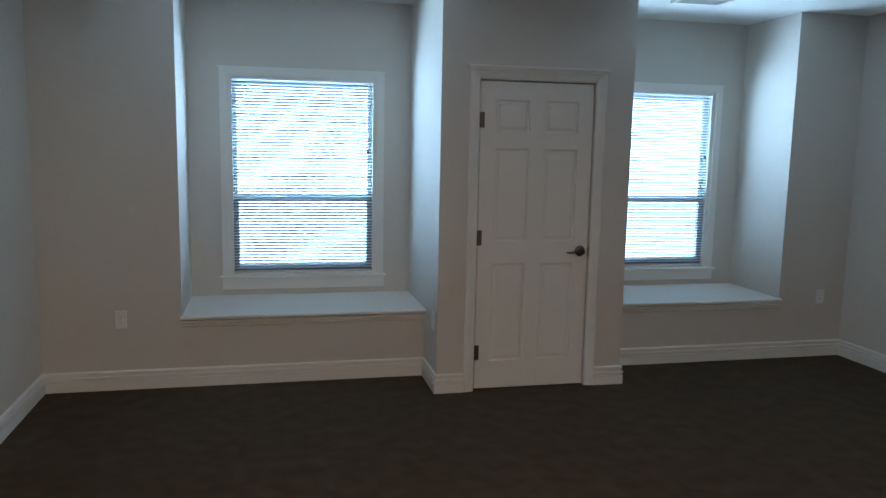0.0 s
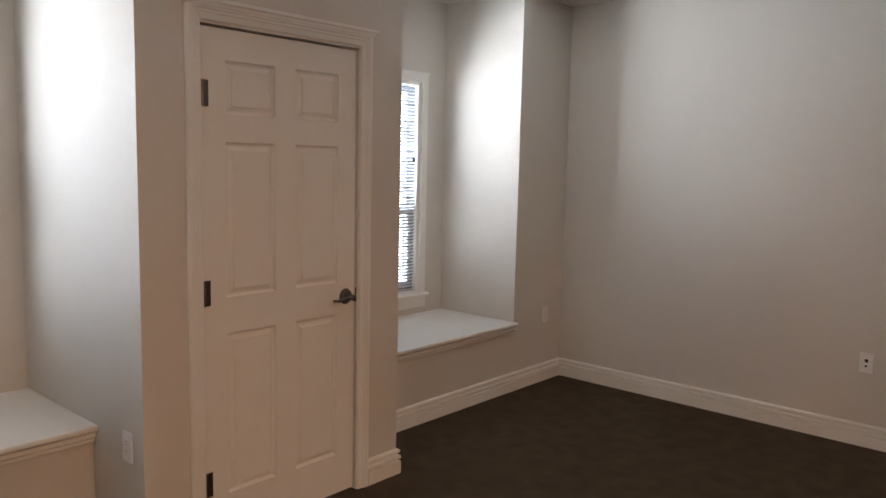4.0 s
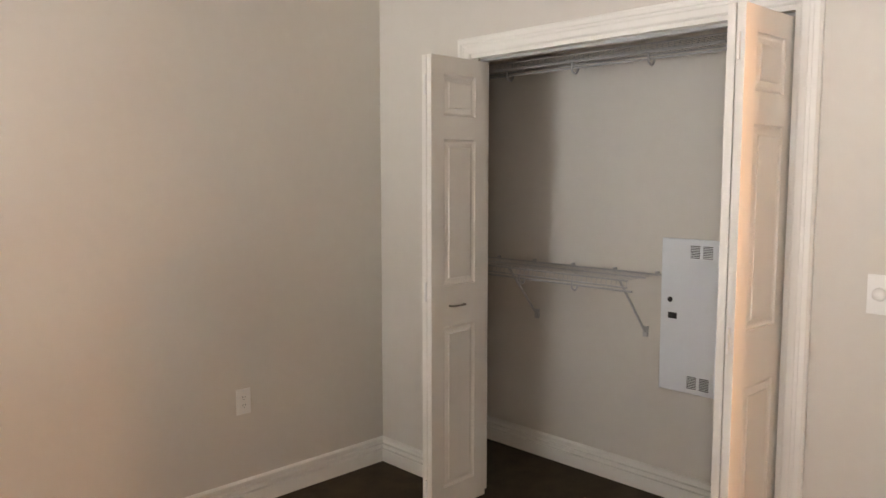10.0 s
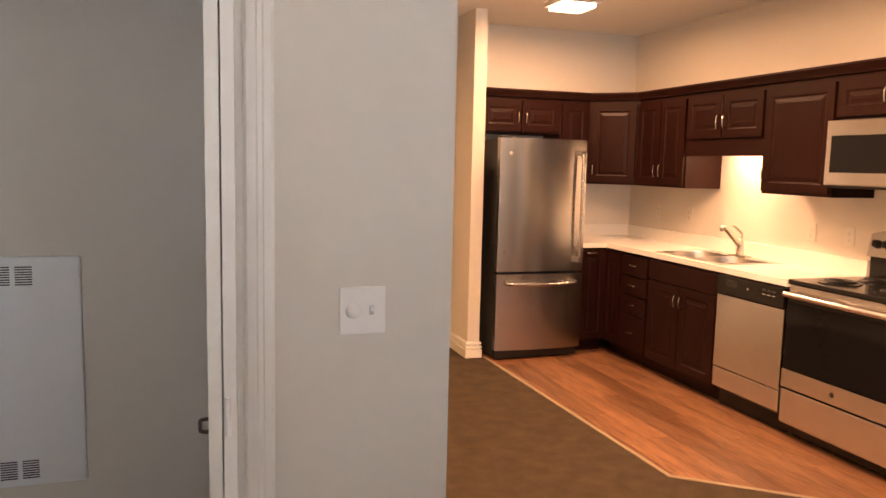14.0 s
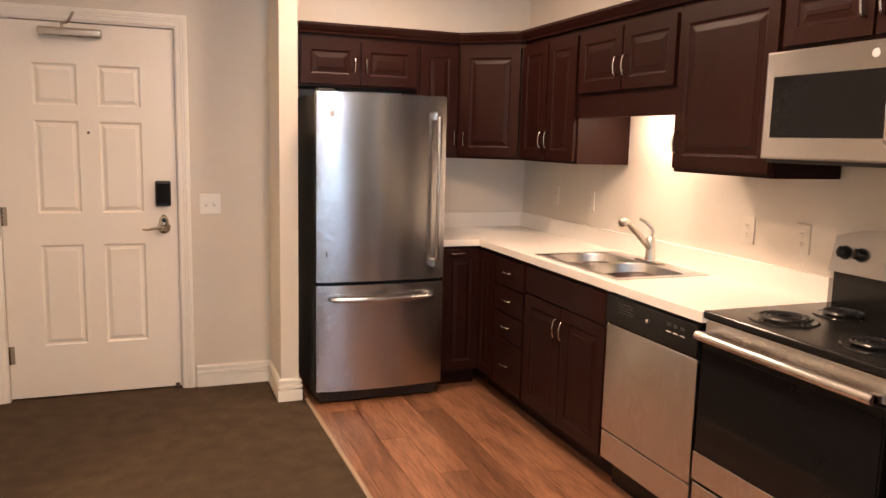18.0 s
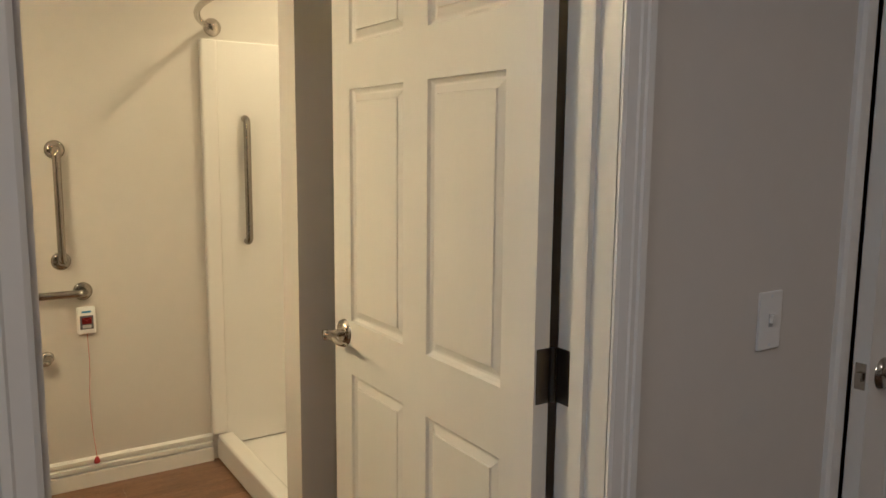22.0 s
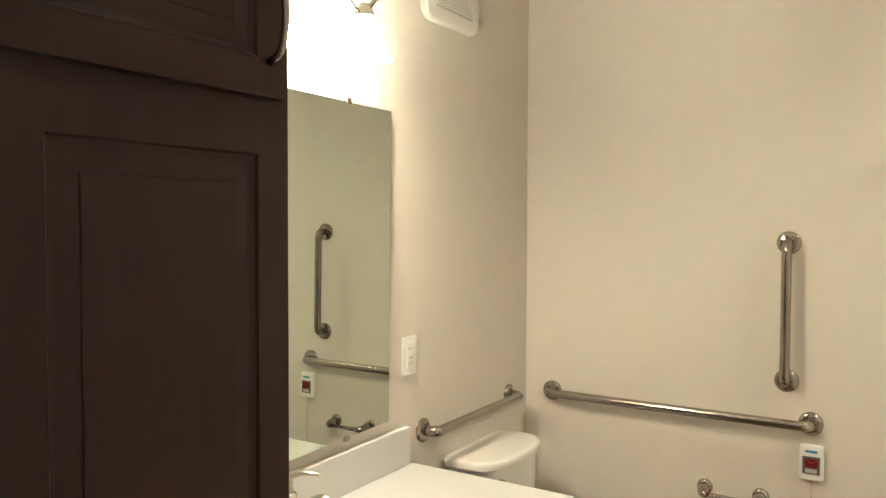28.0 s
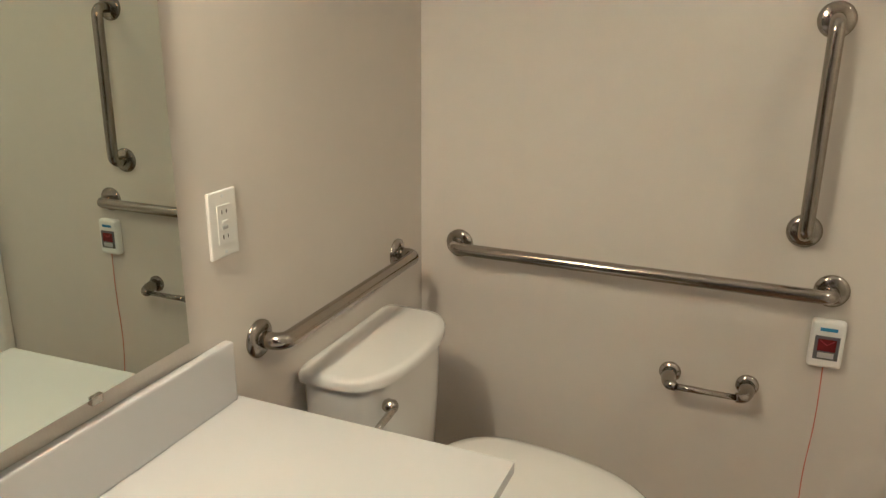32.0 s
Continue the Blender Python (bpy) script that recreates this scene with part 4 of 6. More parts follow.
def front(parent, name, x0, x1, z0, z1, wood, pulls=None, upright=True, panel=True, y=-0.021, margin=0.055, left=None):
    w, h = x1 - x0, z1 - z0
    mg = min(margin, w * 0.28, h * 0.30)
    bm = panelled(w, h, 0.020, [(left or mg, w - mg, mg, h - mg)] if panel else [], edge=0.010, deep=0.007, field=min(0.032, w * 0.12, h * 0.14), rise=0.006, both=False)
    bmesh.ops.transform(bm, matrix=Matrix.Translation((x0, y, z0)), verts=bm.verts)
    ob = part(name, bm, wood, parent)
    if pulls:
        pull(ob, pulls[0], pulls[1], y, upright)
    return ob


def base_unit(m, w, label, plan, wood=CABINET, deep=0.60, h=BZ):
    ob = thing("base_cabinet", m, label, "base cabinet", "kitchen base cabinets")
    part("body", blocks((0, w, 0, deep, 0.10, h), (0.0, w, 0.07, deep, 0, 0.10)), wood, ob)
    plan(ob, w, h)
    return ob


def upper_unit(m, w, h, label, doors=2, deep=0.32, wood=CABINET, pull_low=True, handed=1):
    ob = thing("wall_cabinet", m, label, "wall cabinet", "kitchen wall cabinets")
    part("body", block(0, w, 0, deep, 0, h), wood, ob)
    g = 0.012
    dw = (w - g * (doors + 1)) / doors
    for k in range(doors):
        x0 = g + k * (dw + g)
        px = (x0 + dw - 0.028 if k == 0 else x0 + 0.028) if doors == 2 else (x0 + dw - 0.028 if handed > 0 else x0 + 0.028)
        front(ob, "door", x0, x0 + dw, 0.015, h - 0.035, wood, (px, 0.015 + min(0.11, h * 0.4)))
    return ob


def west(y, z=0.0, x=FX):
    return pose(x, y, z, 0, 0, 90)


def drawers4(ob, w, h):
    zs = [0.112, 0.400, 0.547, 0.699, h - 0.015]
    for a, b in zip(zs, zs[1:]):
        front(ob, "drawer", 0.012, w - 0.012, a, b - 0.010, CABINET, (w / 2, (a + b) / 2), False, False)


def sink_plan(ob, w, h):
    front(ob, "false_drawer", 0.012, w - 0.012, 0.715, h - 0.02, CABINET, None, False, False)
    half = w / 2
    front(ob, "door", 0.012, half - 0.004, 0.115, 0.706, CABINET, (half - 0.032, 0.60))
    front(ob, "door", half + 0.004, w - 0.012, 0.115, 0.706, CABINET, (half + 0.032, 0.60))


def one_drawer(ob, w, h):
    front(ob, "drawer", 0.012, w - 0.012, 0.715, h - 0.02, CABINET, (w / 2, 0.80), False, False)
    front(ob, "door", 0.012, w - 0.012, 0.115, 0.706, CABINET, (0.035, 0.61))


def narrow(ob, w, h):
    front(ob, "door", 0.012, w - 0.010, 0.115, h - 0.02, CABINET, None)


base_unit(west(-3.333), 0.375, "dark cherry base cabinet with four drawers", drawers4)
base_unit(west(-2.955), 0.785, "dark cherry sink cabinet with two doors", sink_plan)
base_unit(west(-0.815, 0, FX - 0.05), 0.347, "dark cherry base cabinet with drawer and door beside the range", one_drawer)
base_unit(west(-3.58), 0.245, "dark cherry corner base cabinet with narrow door", narrow)
base_unit(pose(-4.950, FY, 0, 0, 0, 180), 0.262, "dark cherry narrow base cabinet beside the refrigerator", lambda ob, w, h: front(ob, "door", 0.012, w - 0.010, 0.115, h - 0.02, CABINET, (0.10, 0.83), False))

# counter in an L, with an overhang, and its splash
edge = FX + 0.028
sk = (-5.705, -5.265, -2.905, -2.205)   # sink cut-out
bm = joined_slab([(KX, sk[0], sk[2], sk[3]), (sk[1], edge, sk[2], sk[3]), (KX, edge, FY + 0.028, sk[2]), (KX, edge, sk[3], -1.564), (KX, -4.945, KY, FY + 0.028)], BZ, CZ)
structure_counter = thing("kitchen_counter", pose(0, 0, 0), "white laminate L-shaped counter with low splash", "countertop")
part("worktop", bm, COUNTER, structure_counter)
part("splash", blocks((KX, KX + 0.02, KY + 0.02, -1.564, CZ, CZ + 0.10), (KX, -4.945, KY, KY + 0.02, CZ, CZ + 0.10)), COUNTER, structure_counter)
counter2 = thing("kitchen_counter", pose(0, 0, 0), "white laminate short counter beside the range", "countertop")
part("worktop", block(KX, edge - 0.05, -0.814, -0.466, BZ + 0.006, CZ + 0.006, 0.004), COUNTER, counter2)
part("splash", block(KX, KX + 0.02, -0.814, -0.466, CZ + 0.007, CZ + 0.10), COUNTER, counter2)

# double bowl sink
sink = thing("kitchen_sink", pose(0, 0, CZ), "stainless steel double-bowl drop-in sink", "sink")
x0, x1, y0, y1 = -5.735, -5.235, -2.930, -2.180
ym = -2.565
bowls = ((x0 + 0.105, x1 - 0.035, y0 + 0.035, ym - 0.012), (x0 + 0.105, x1 - 0.035, ym + 0.012, y1 - 0.035))
bm = joined_slab([(x0, bowls[0][0], y0, y1), (bowls[0][1], x1, y0, y1), (bowls[0][0], bowls[0][1], y0, bowls[0][2]), (bowls[0][0], bowls[0][1], bowls[0][3], bowls[1][2]), (bowls[0][0], bowls[0][1], bowls[1][3], y1)], 0.0, 0.005)
part("rim", bm, SINKSTEEL, sink)
for b in bowls:
    bm = bmesh.new()
    rings = []
    for inset, z in ((0.0, 0.003), (0.006, -0.02), (0.012, -0.15), (0.04, -0.175)):
        rings.append([bm.verts.new((x, y, z)) for x, y in ((b[0] + inset, b[2] + inset), (b[1] - inset, b[2] + inset), (b[1] - inset, b[3] - inset), (b[0] + inset, b[3] - inset))])
    for a, c in zip(rings, rings[1:]):
        for k in range(4):
            bm.faces.new((a[k], a[(k + 1) % 4], c[(k + 1) % 4], c[k]))
    bm.faces.new(rings[-1])
    bmesh.ops.bevel(bm, geom=[e for e in bm.edges if not e.is_boundary], offset=0.02, segments=2, affect='EDGES')
    bowl = part("bowl", bm, SINKSTEEL, sink, "", True)
    part("drain", lathe(bmesh.new(), [(0, -0.171), (0.02, -0.171), (0.038, -0.168), (0.042, -0.174)], 18, Matrix.Translation(((b[0] + b[1]) / 2, (b[2] + b[3]) / 2, 0))), DARKMETAL, bowl)

fx, fy = -5.685, -2.565
faucet = thing("kitchen_faucet", pose(fx, fy, CZ + 0.005), "brushed nickel pull-out kitchen faucet with lever", "faucet")
part("base_plate", block(-0.028, 0.028, -0.09, 0.09, 0, 0.010, 0.005, 2), NICKEL, faucet)
bm = bmesh.new()
lathe(bm, [(0.027, 0.008), (0.024, 0.03), (0.022, 0.10), (0.018, 0.125), (0, 0.13)], 18)
part("column", bm, NICKEL, faucet, "", True)
bm = bmesh.new()
pts = rounded([(0.0, 0.0, 0.065), (0.10, 0.03, 0.145), (0.185, 0.055, 0.212), (0.222, 0.066, 0.205)], 0.03, 6)
tube(bm, pts, [0.016] * (len(pts) - 4) + [0.017, 0.019, 0.020, 0.020], 12)
part("spout", bm, NICKEL, faucet, "", True)
part("handle", tube(bmesh.new(), rounded([(0.0, 0, 0.12), (-0.015, 0.0, 0.16), (0.03, -0.02, 0.205), (0.055, -0.03, 0.215)], 0.03, 5), 0.0085, 8), NICKEL, faucet, "", True)

# wall cabinets
UF = KX + 0.325
UZ, UT = 1.385, 2.080
upper_unit(west(-3.585, UZ, UF), 0.640, UT - UZ, "dark cherry wall cabinet with two tall doors")
upper_unit(west(-2.943, 1.735, UF), 0.803, UT - 1.735, "dark cherry short wall cabinet over the sink")
val = thing("valance", pose(UF, -2.943, 1.625, 0, 0, 90), "dark cherry valance board hiding the sink lamp", "valance")
part("board", block(0, 0.803, 0.0, 0.020, 0, 0.1095), CABINET, val)
upper_unit(west(-2.138, UZ, UF), 0.566, UT - UZ, "dark cherry wall cabinet with one wide door", 1, handed=-1)
upper_unit(west(-1.570, 1.830, UF), 0.742, UT - 1.830, "dark cherry short wall cabinet over the microwave")
upper_unit(west(-0.824, UZ + 0.012, UF), 0.355, UT - UZ - 0.012, "dark cherry narrow wall cabinet at the end of the run", 1, handed=-1)
USY = KY + 0.325
upper_unit(pose(-4.165, USY, 1.785, 0, 0, 180), 0.715, UT - 1.785, "dark cherry short wall cabinet over the refrigerator")
upper_unit(pose(-4.882, USY, UZ, 0, 0, 180), 0.270, UT - UZ, "dark cherry narrow wall cabinet beside the refrigerator", 1, handed=1)
# the diagonal corner unit
cnr = thing("wall_cabinet", pose(KX, KY, UZ), "dark cherry diagonal corner wall cabinet", "wall cabinet", "kitchen wall cabinets")
a, b = (-5.154 - KX, USY - KY), (UF - KX, -3.587 - KY)
bm = slab([[(0, 0), (a[0], 0), a, b, (0, b[1])]], 0, UT - UZ)
part("body", bm, CABINET, cnr)
dl = math.hypot(b[0] - a[0], b[1] - a[1])
ang = math.degrees(math.atan2(a[1] - b[1], a[0] - b[0]))
bm = panelled(dl - 0.05, UT - UZ - 0.05, 0.020, [(0.055, dl - 0.105, 0.055, UT - UZ - 0.105)], edge=0.010, deep=0.007, field=0.030, both=False)
turn = Matrix.Translation((a[0], a[1], 0)) @ pose(0, 0, 0, 0, 0, ang + 180)
bmesh.ops.transform(bm, matrix=turn @ Matrix.Translation((0.025, -0.021, 0.015)), verts=bm.verts)
cd = part("door", bm, CABINET, cnr)
bm = tube(bmesh.new(), rounded([(0.05, -0.022, 0.08), (0.05, -0.045, 0.085), (0.05, -0.045, 0.155), (0.05, -0.022, 0.16)], 0.02, 4), 0.0048, 8)
bmesh.ops.transform(bm, matrix=turn, verts=bm.verts)
part("pull", bm, CHROME, cd, "brushed nickel arch pull", True)
# crown along the top of all of them
crown = thing("crown_moulding", pose(0, 0, UT), "dark cherry crown moulding above the wall cabinets", "moulding")
bm = bmesh.new()
profile_run(bm, [(UF, -0.466), (UF, -3.587), (-5.154, USY), (-4.161, USY)][::-1], [(-0.01, 0), (0.022, 0), (0.026, 0.012), (0.034, 0.02), (0.050, 0.045), (0.050, 0.058), (-0.01, 0.058)])
part("moulding", bm, CABINET, crown)

# lamp under the valance
ul = thing("under_cabinet_light", pose(KX + 0.16, -2.545, 1.735), "white slim lamp under the sink cabinet, lit", "under-cabinet light")
part("housing", block(-0.05, 0.05, -0.24, 0.24, -0.025, 0, 0.004), PLASTIC, ul)
GLOWK = glowing("warm_diffuser", (1.0, 0.78, 0.52), 8.0)
part("diffuser", block(-0.04, 0.04, -0.22, 0.22, -0.034, -0.0255, 0.003), GLOWK, ul)
# outlets on the splash wall
for y, z in ((-3.72, 1.16), (-3.30, 1.16), (-2.02, 1.14), (-1.72, 1.14)):
    outlet(pose(KX, y, z, 0, 0, 90), "cream outlet on the kitchen wall above the counter", "kitchen outlets", CREAM)
# ceiling lamps; the hall fixture, last of the three, is unseen and added
CDIFF = glowing("ceiling_diffuser", (1.0, 0.80, 0.58), 7.0)
for lx, ly in ((-4.56, -3.12), (-4.25, -1.20), (-3.40, -0.38)):
    kl = thing("ceiling_light", pose(lx, ly, CE), "square flush ceiling light, lit warm, hall one added unseen", "ceiling light", "flush ceiling lights")
    part("frame", block(-0.150, 0.150, -0.150, 0.150, -0.032, 0, 0.006), PLASTIC, kl)
    part("diffuser", block(-0.125, 0.125, -0.125, 0.125, -0.060, -0.0255, 0.012, 3), CDIFF, kl)

# ---- refrigerator ----
fr = thing("refrigerator", pose(-4.192, -3.479, 0, 0, 0, 180), "stainless steel bottom-freezer refrigerator with black sides", "refrigerator")
FW, FH, SP = 0.738, 1.735, 0.694
part("body", block(0.004, FW - 0.004, 0.062, 0.645, 0.025, FH - 0.012, 0.006), FRIDGESIDE, fr)
part("grille", block(0.02, FW - 0.02, 0.03, 0.06, 0.012, 0.075), BLACK, fr)


def curved_front(w, z0, z1, d=0.055, bow=0.026, n=14):
    bm = bmesh.new()
    rows = []
    for k in range(n + 1):
        u = k / n
        y = -bow * (1 - (2 * u - 1) ** 2) if 0 < k < n else 0.0
        rows.append([bm.verts.new((u * w, y, z)) for z in (z0, z1)] + [bm.verts.new((u * w, d, z)) for z in (z1, z0)])
    for a, b in zip(rows, rows[1:]):
        for j in range(4):
            bm.faces.new((a[j], a[(j + 1) % 4], b[(j + 1) % 4], b[j]))
    bm.faces.new(rows[0])
    bm.faces.new(rows[-1])
    return bm


def smooth_part(name, bm, mt, parent, label="", angle=40):
    ob = part(name, bm, mt, parent, label, True)
    ob.data.set_sharp_from_angle(angle=radians(angle))
    return ob


fd = smooth_part("upper_door", curved_front(FW, SP + 0.012, FH), STEEL, fr)
fz = smooth_part("freezer_drawer", curved_front(FW, 0.082, SP - 0.008), STEEL, fr)
hx = FW - 0.062
hb = bmesh.new()
tube(hb, rounded([(hx, -0.008, 0.80), (hx, -0.062, 0.81), (hx, -0.068, 1.22), (hx, -0.062, 1.62), (hx, -0.008, 1.63)], 0.03, 5), 0.0135, 12)
solid(hb, hx - 0.016, hx + 0.016, -0.066, -0.004, 0.775, 0.815)
solid(hb, hx - 0.016, hx + 0.016, -0.066, -0.004, 1.605, 1.645)
smooth_part("door_handle", hb, STEEL, fd, "steel bar handle")
hb = bmesh.new()
tube(hb, rounded([(0.075, -0.012, 0.615), (0.085, -0.066, 0.615), (FW / 2, -0.088, 0.610), (FW - 0.085, -0.066, 0.615), (FW - 0.075, -0.012, 0.615)], 0.05, 6), 0.0145, 12)
smooth_part("drawer_handle", hb, STEEL, fz, "steel bowed handle")
part("badge", lathe(bmesh.new(), [(0, 0.003), (0.014, 0.003), (0.016, 0)], 20, Matrix.Translation((0.085, -0.0085, 1.62)) @ Matrix.Rotation(radians(90), 4, 'X')), WIRE, fd, "round grey emblem")
part("control", block(0.052, 0.066, -0.0075, 0.0, 0.845, 0.875), FRIDGESIDE, fd)
part("hinge_cover", block(0.01, 0.10, 0.0, 0.09, FH - 0.001, FH + 0.016, 0.005), FRIDGESIDE, fr)

# ---- dishwasher ----
dw = thing("dishwasher", west(-2.166, 0, FX + 0.004), "stainless steel dishwasher with black control panel", "dishwasher")
part("toe_panel", block(0.004, 0.592, 0.05, 0.08, 0.0, 0.10), ENAMEL, dw)
part("tub", block(0.002, 0.594, 0.03, 0.58, 0.10, BZ - 0.008), FRIDGESIDE, dw)
part("door", block(0.004, 0.592, -0.022, 0.03, 0.262, 0.735, 0.006), PALESTEEL, dw)
part("lower_panel", block(0.004, 0.592, -0.020, 0.03, 0.130, 0.256, 0.005), PALESTEEL, dw)
cp = part("control_panel", block(0.004, 0.592, -0.030, 0.03, 0.738, BZ - 0.012, 0.008), ENAMEL, dw)
part("vent", blocks(*[(0.10, 0.20, -0.0315, -0.028, 0.80 + k * 0.012, 0.805 + k * 0.012) for k in range(4)]), FRIDGESIDE, cp)
part("latch_button", lathe(bmesh.new(), [(0, 0.006), (0.008, 0.006), (0.009, 0)], 12, Matrix.Translation((0.30, -0.03, 0.81)) @ Matrix.Rotation(radians(90), 4, 'X')), CHROME, cp)
for k in range(3):
    part("dial_mark", block(0.42 + k * 0.04, 0.445 + k * 0.04, -0.0312, -0.028, 0.80, 0.803), PLASTIC, cp)
    part("button", block(0.42 + k * 0.04, 0.445 + k * 0.04, -0.0325, -0.028, 0.822, 0.834, 0.001), FRIDGESIDE, cp)

# ---- range ----
rg = thing("range", west(-1.557, 0, FX - 0.037), "freestanding electric range, black cooktop and steel front", "range")
RW, RZ = 0.736, 0.922
part("body", block(0.0, RW, -0.02, 0.60, 0.03, RZ - 0.03), ENAMEL, rg)
part("leg_bar", block(0.02, RW - 0.02, 0.03, 0.5, 0, 0.03), BLACK, rg)
part("cooktop", block(-0.003, RW + 0.003, -0.065, 0.605, RZ - 0.03, RZ, 0.008, 3), ENAMEL, rg)
part("front_trim", block(0.0, RW, -0.052, -0.02, 0.818, RZ - 0.032, 0.004), PALESTEEL, rg)
od = part("oven_door", block(0.0, RW, -0.062, -0.022, 0.298, 0.815, 0.006), ENAMEL, rg)
part("oven_glass", block(0.006, RW - 0.006, -0.066, -0.061, 0.408, 0.79, 0.002), DARKGLASS, od, "black glass oven window")
part("door_band", block(0.0, RW, -0.067, -0.0615, 0.298, 0.402, 0.002), PALESTEEL, od)
part("emblem", lathe(bmesh.new(), [(0, 0.002), (0.014, 0.002), (0.015, 0)], 18, Matrix.Translation((RW / 2, -0.067, 0.35)) @ Matrix.Rotation(radians(90), 4, 'X')), FRIDGESIDE, od, "round grey emblem")
hb = bmesh.new()
tube(hb, [(0.015, -0.098, 0.838), (RW - 0.015, -0.098, 0.838)], 0.0165, 12)
for x in (0.03, RW - 0.03):
    solid(hb, x - 0.015, x + 0.015, -0.098, -0.060, 0.828, 0.848)
smooth_part("door_handle", hb, PALESTEEL, od, "steel bar handle")
part("storage_drawer", block(0.0, RW, -0.062, -0.022, 0.085, 0.285, 0.006), PALESTEEL, rg)
bg = part("backguard", block(0.0, RW, 0.53, 0.60, RZ - 0.01, 1.05, 0.004), ENAMEL, rg)
bm = bmesh.new()
ring = []
for x, z in [(0.0, 1.045), (0.0, 1.175), (0.10, 1.205), (0.25, 1.222), (RW / 2, 1.228), (RW - 0.25, 1.222), (RW - 0.10, 1.205), (RW, 1.175), (RW, 1.045)]:
    ring.append((x, z))
lo, hi = [bm.verts.new((x, 0.500 + (z - 1.045) * 0.20, z)) for x, z in ring], [bm.verts.new((x, 0.585, z)) for x, z in ring]
bm.faces.new(lo)
bm.faces.new(hi[::-1])
for k in range(len(ring)):
    j = (k + 1) % len(ring)
    bm.faces.new((lo[k], lo[j], hi[j], hi[k]))
ctl = part("control_panel", bm, PALESTEEL, rg)
lean = Matrix.Translation((0, 0.500, 1.045)) @ Matrix.Rotation(math.atan(-0.20), 4, 'X')
bm = block(RW / 2 - 0.135, RW / 2 + 0.135, -0.004, 0.004, 0.045, 0.135, 0.003)
bmesh.ops.transform(bm, matrix=lean, verts=bm.verts)
scr = part("display", bm, DARKGLASS, ctl)
DIGIT = glowing("blue_digits", (0.35, 0.65, 1.0), 0.6)
for k in range(4):
    bm = block(RW / 2 - 0.026 + k * 0.013, RW / 2 - 0.019 + k * 0.013, -0.0055, -0.003, 0.097, 0.111)
    bmesh.ops.transform(bm, matrix=lean, verts=bm.verts)
    part("digit", bm, DIGIT, scr)
for x in (0.055, 0.125, RW - 0.125, RW - 0.055):
    bm = lathe(bmesh.new(), [(0, 0.030), (0.016, 0.030), (0.020, 0.022), (0.024, 0.012), (0.027, 0.0)], 18, lean @ Matrix.Translation((x, 0, 0.075)) @ Matrix.Rotation(radians(90), 4, 'X'))
    kn = part("knob", bm, BLACK, ctl, "black control knob", True)
    bm = block(x - 0.004, x + 0.004, -0.036, -0.02, 0.055, 0.095, 0.002)
    bmesh.ops.transform(bm, matrix=lean, verts=bm.verts)
    part("grip", bm, BLACK, kn)
for x, y, r in ((0.20, 0.10, 0.095), (0.545, 0.10, 0.075), (0.20, 0.36, 0.075), (0.545, 0.36, 0.095)):
    bn = part("drip_pan", lathe(bmesh.new(), [(r * 0.3, -0.006), (r * 0.9, -0.002), (r + 0.012, 0.005), (r + 0.018, 0.0015), (r + 0.018, -0.002)], 28, Matrix.Translation((x, y, RZ))), ENAMEL, rg, "black enamel drip pan", True)
    pts = [(x + (r - 0.006) * (1 - 0.80 * k / 76) * math.cos(k * 0.33), y + (r - 0.006) * (1 - 0.80 * k / 76) * math.sin(k * 0.33), RZ + 0.012) for k in range(77)]
    part("coil", tube(bmesh.new(), pts, 0.0048, 6), BLACK, bn)

# ---- microwave ----
mw = thing("microwave", west(-1.556, 1.445, -5.377), "stainless steel over-range microwave with black window", "microwave")
MH = 0.375
part("body", block(0.0, 0.732, 0.028, 0.44, 0.0, MH, 0.004), ENAMEL, mw)
md = part("door", block(0.0, 0.530, 0.0, 0.030, 0.012, MH, 0.008), PALESTEEL, mw)
part("window", block(0.040, 0.487, -0.003, 0.002, 0.085, 0.290, 0.003), DARKGLASS, md)
part("emblem", lathe(bmesh.new(), [(0, 0.002), (0.013, 0.002), (0.014, 0)], 18, Matrix.Translation((0.43, 0.0, 0.335)) @ Matrix.Rotation(radians(90), 4, 'X')), WIRE, md, "round grey emblem")
mc = part("control_side", block(0.532, 0.732, 0.0, 0.030, 0.012, MH, 0.008), PALESTEEL, mw)
part("control_glass", block(0.568, 0.713, -0.003, 0.002, 0.070, 0.295, 0.003), DARKGLASS, mc)
for k in range(4):
    part("digit", block(0.632 + k * 0.010, 0.637 + k * 0.010, -0.0042, -0.002, 0.263, 0.273), DIGIT, mc)
hb = tube(bmesh.new(), rounded([(0.533, -0.002, 0.055), (0.533, -0.045, 0.065), (0.533, -0.052, 0.18), (0.533, -0.045, 0.295), (0.533, -0.002, 0.305)], 0.03, 5), 0.0115, 10)
smooth_part("handle", hb, PALESTEEL, md, "steel bowed bar handle")
part("vent_bar", block(0.03, 0.702, 0.004, 0.030, 0.0, 0.011), ENAMEL, mw)


# ---- bathroom ----
linen = thing("linen_cabinet", pose(-2.385, -1.340, FB), "tall espresso linen cabinet beside the vanity", "cabinet")
part("body", blocks((0.053, 0.534, 0, 0.512, 0.10, 2.28), (0.053, 0.534, 0.06, 0.512, 0, 0.10)), BCABINET, linen)
dx0, dx1 = 0.072, 0.506
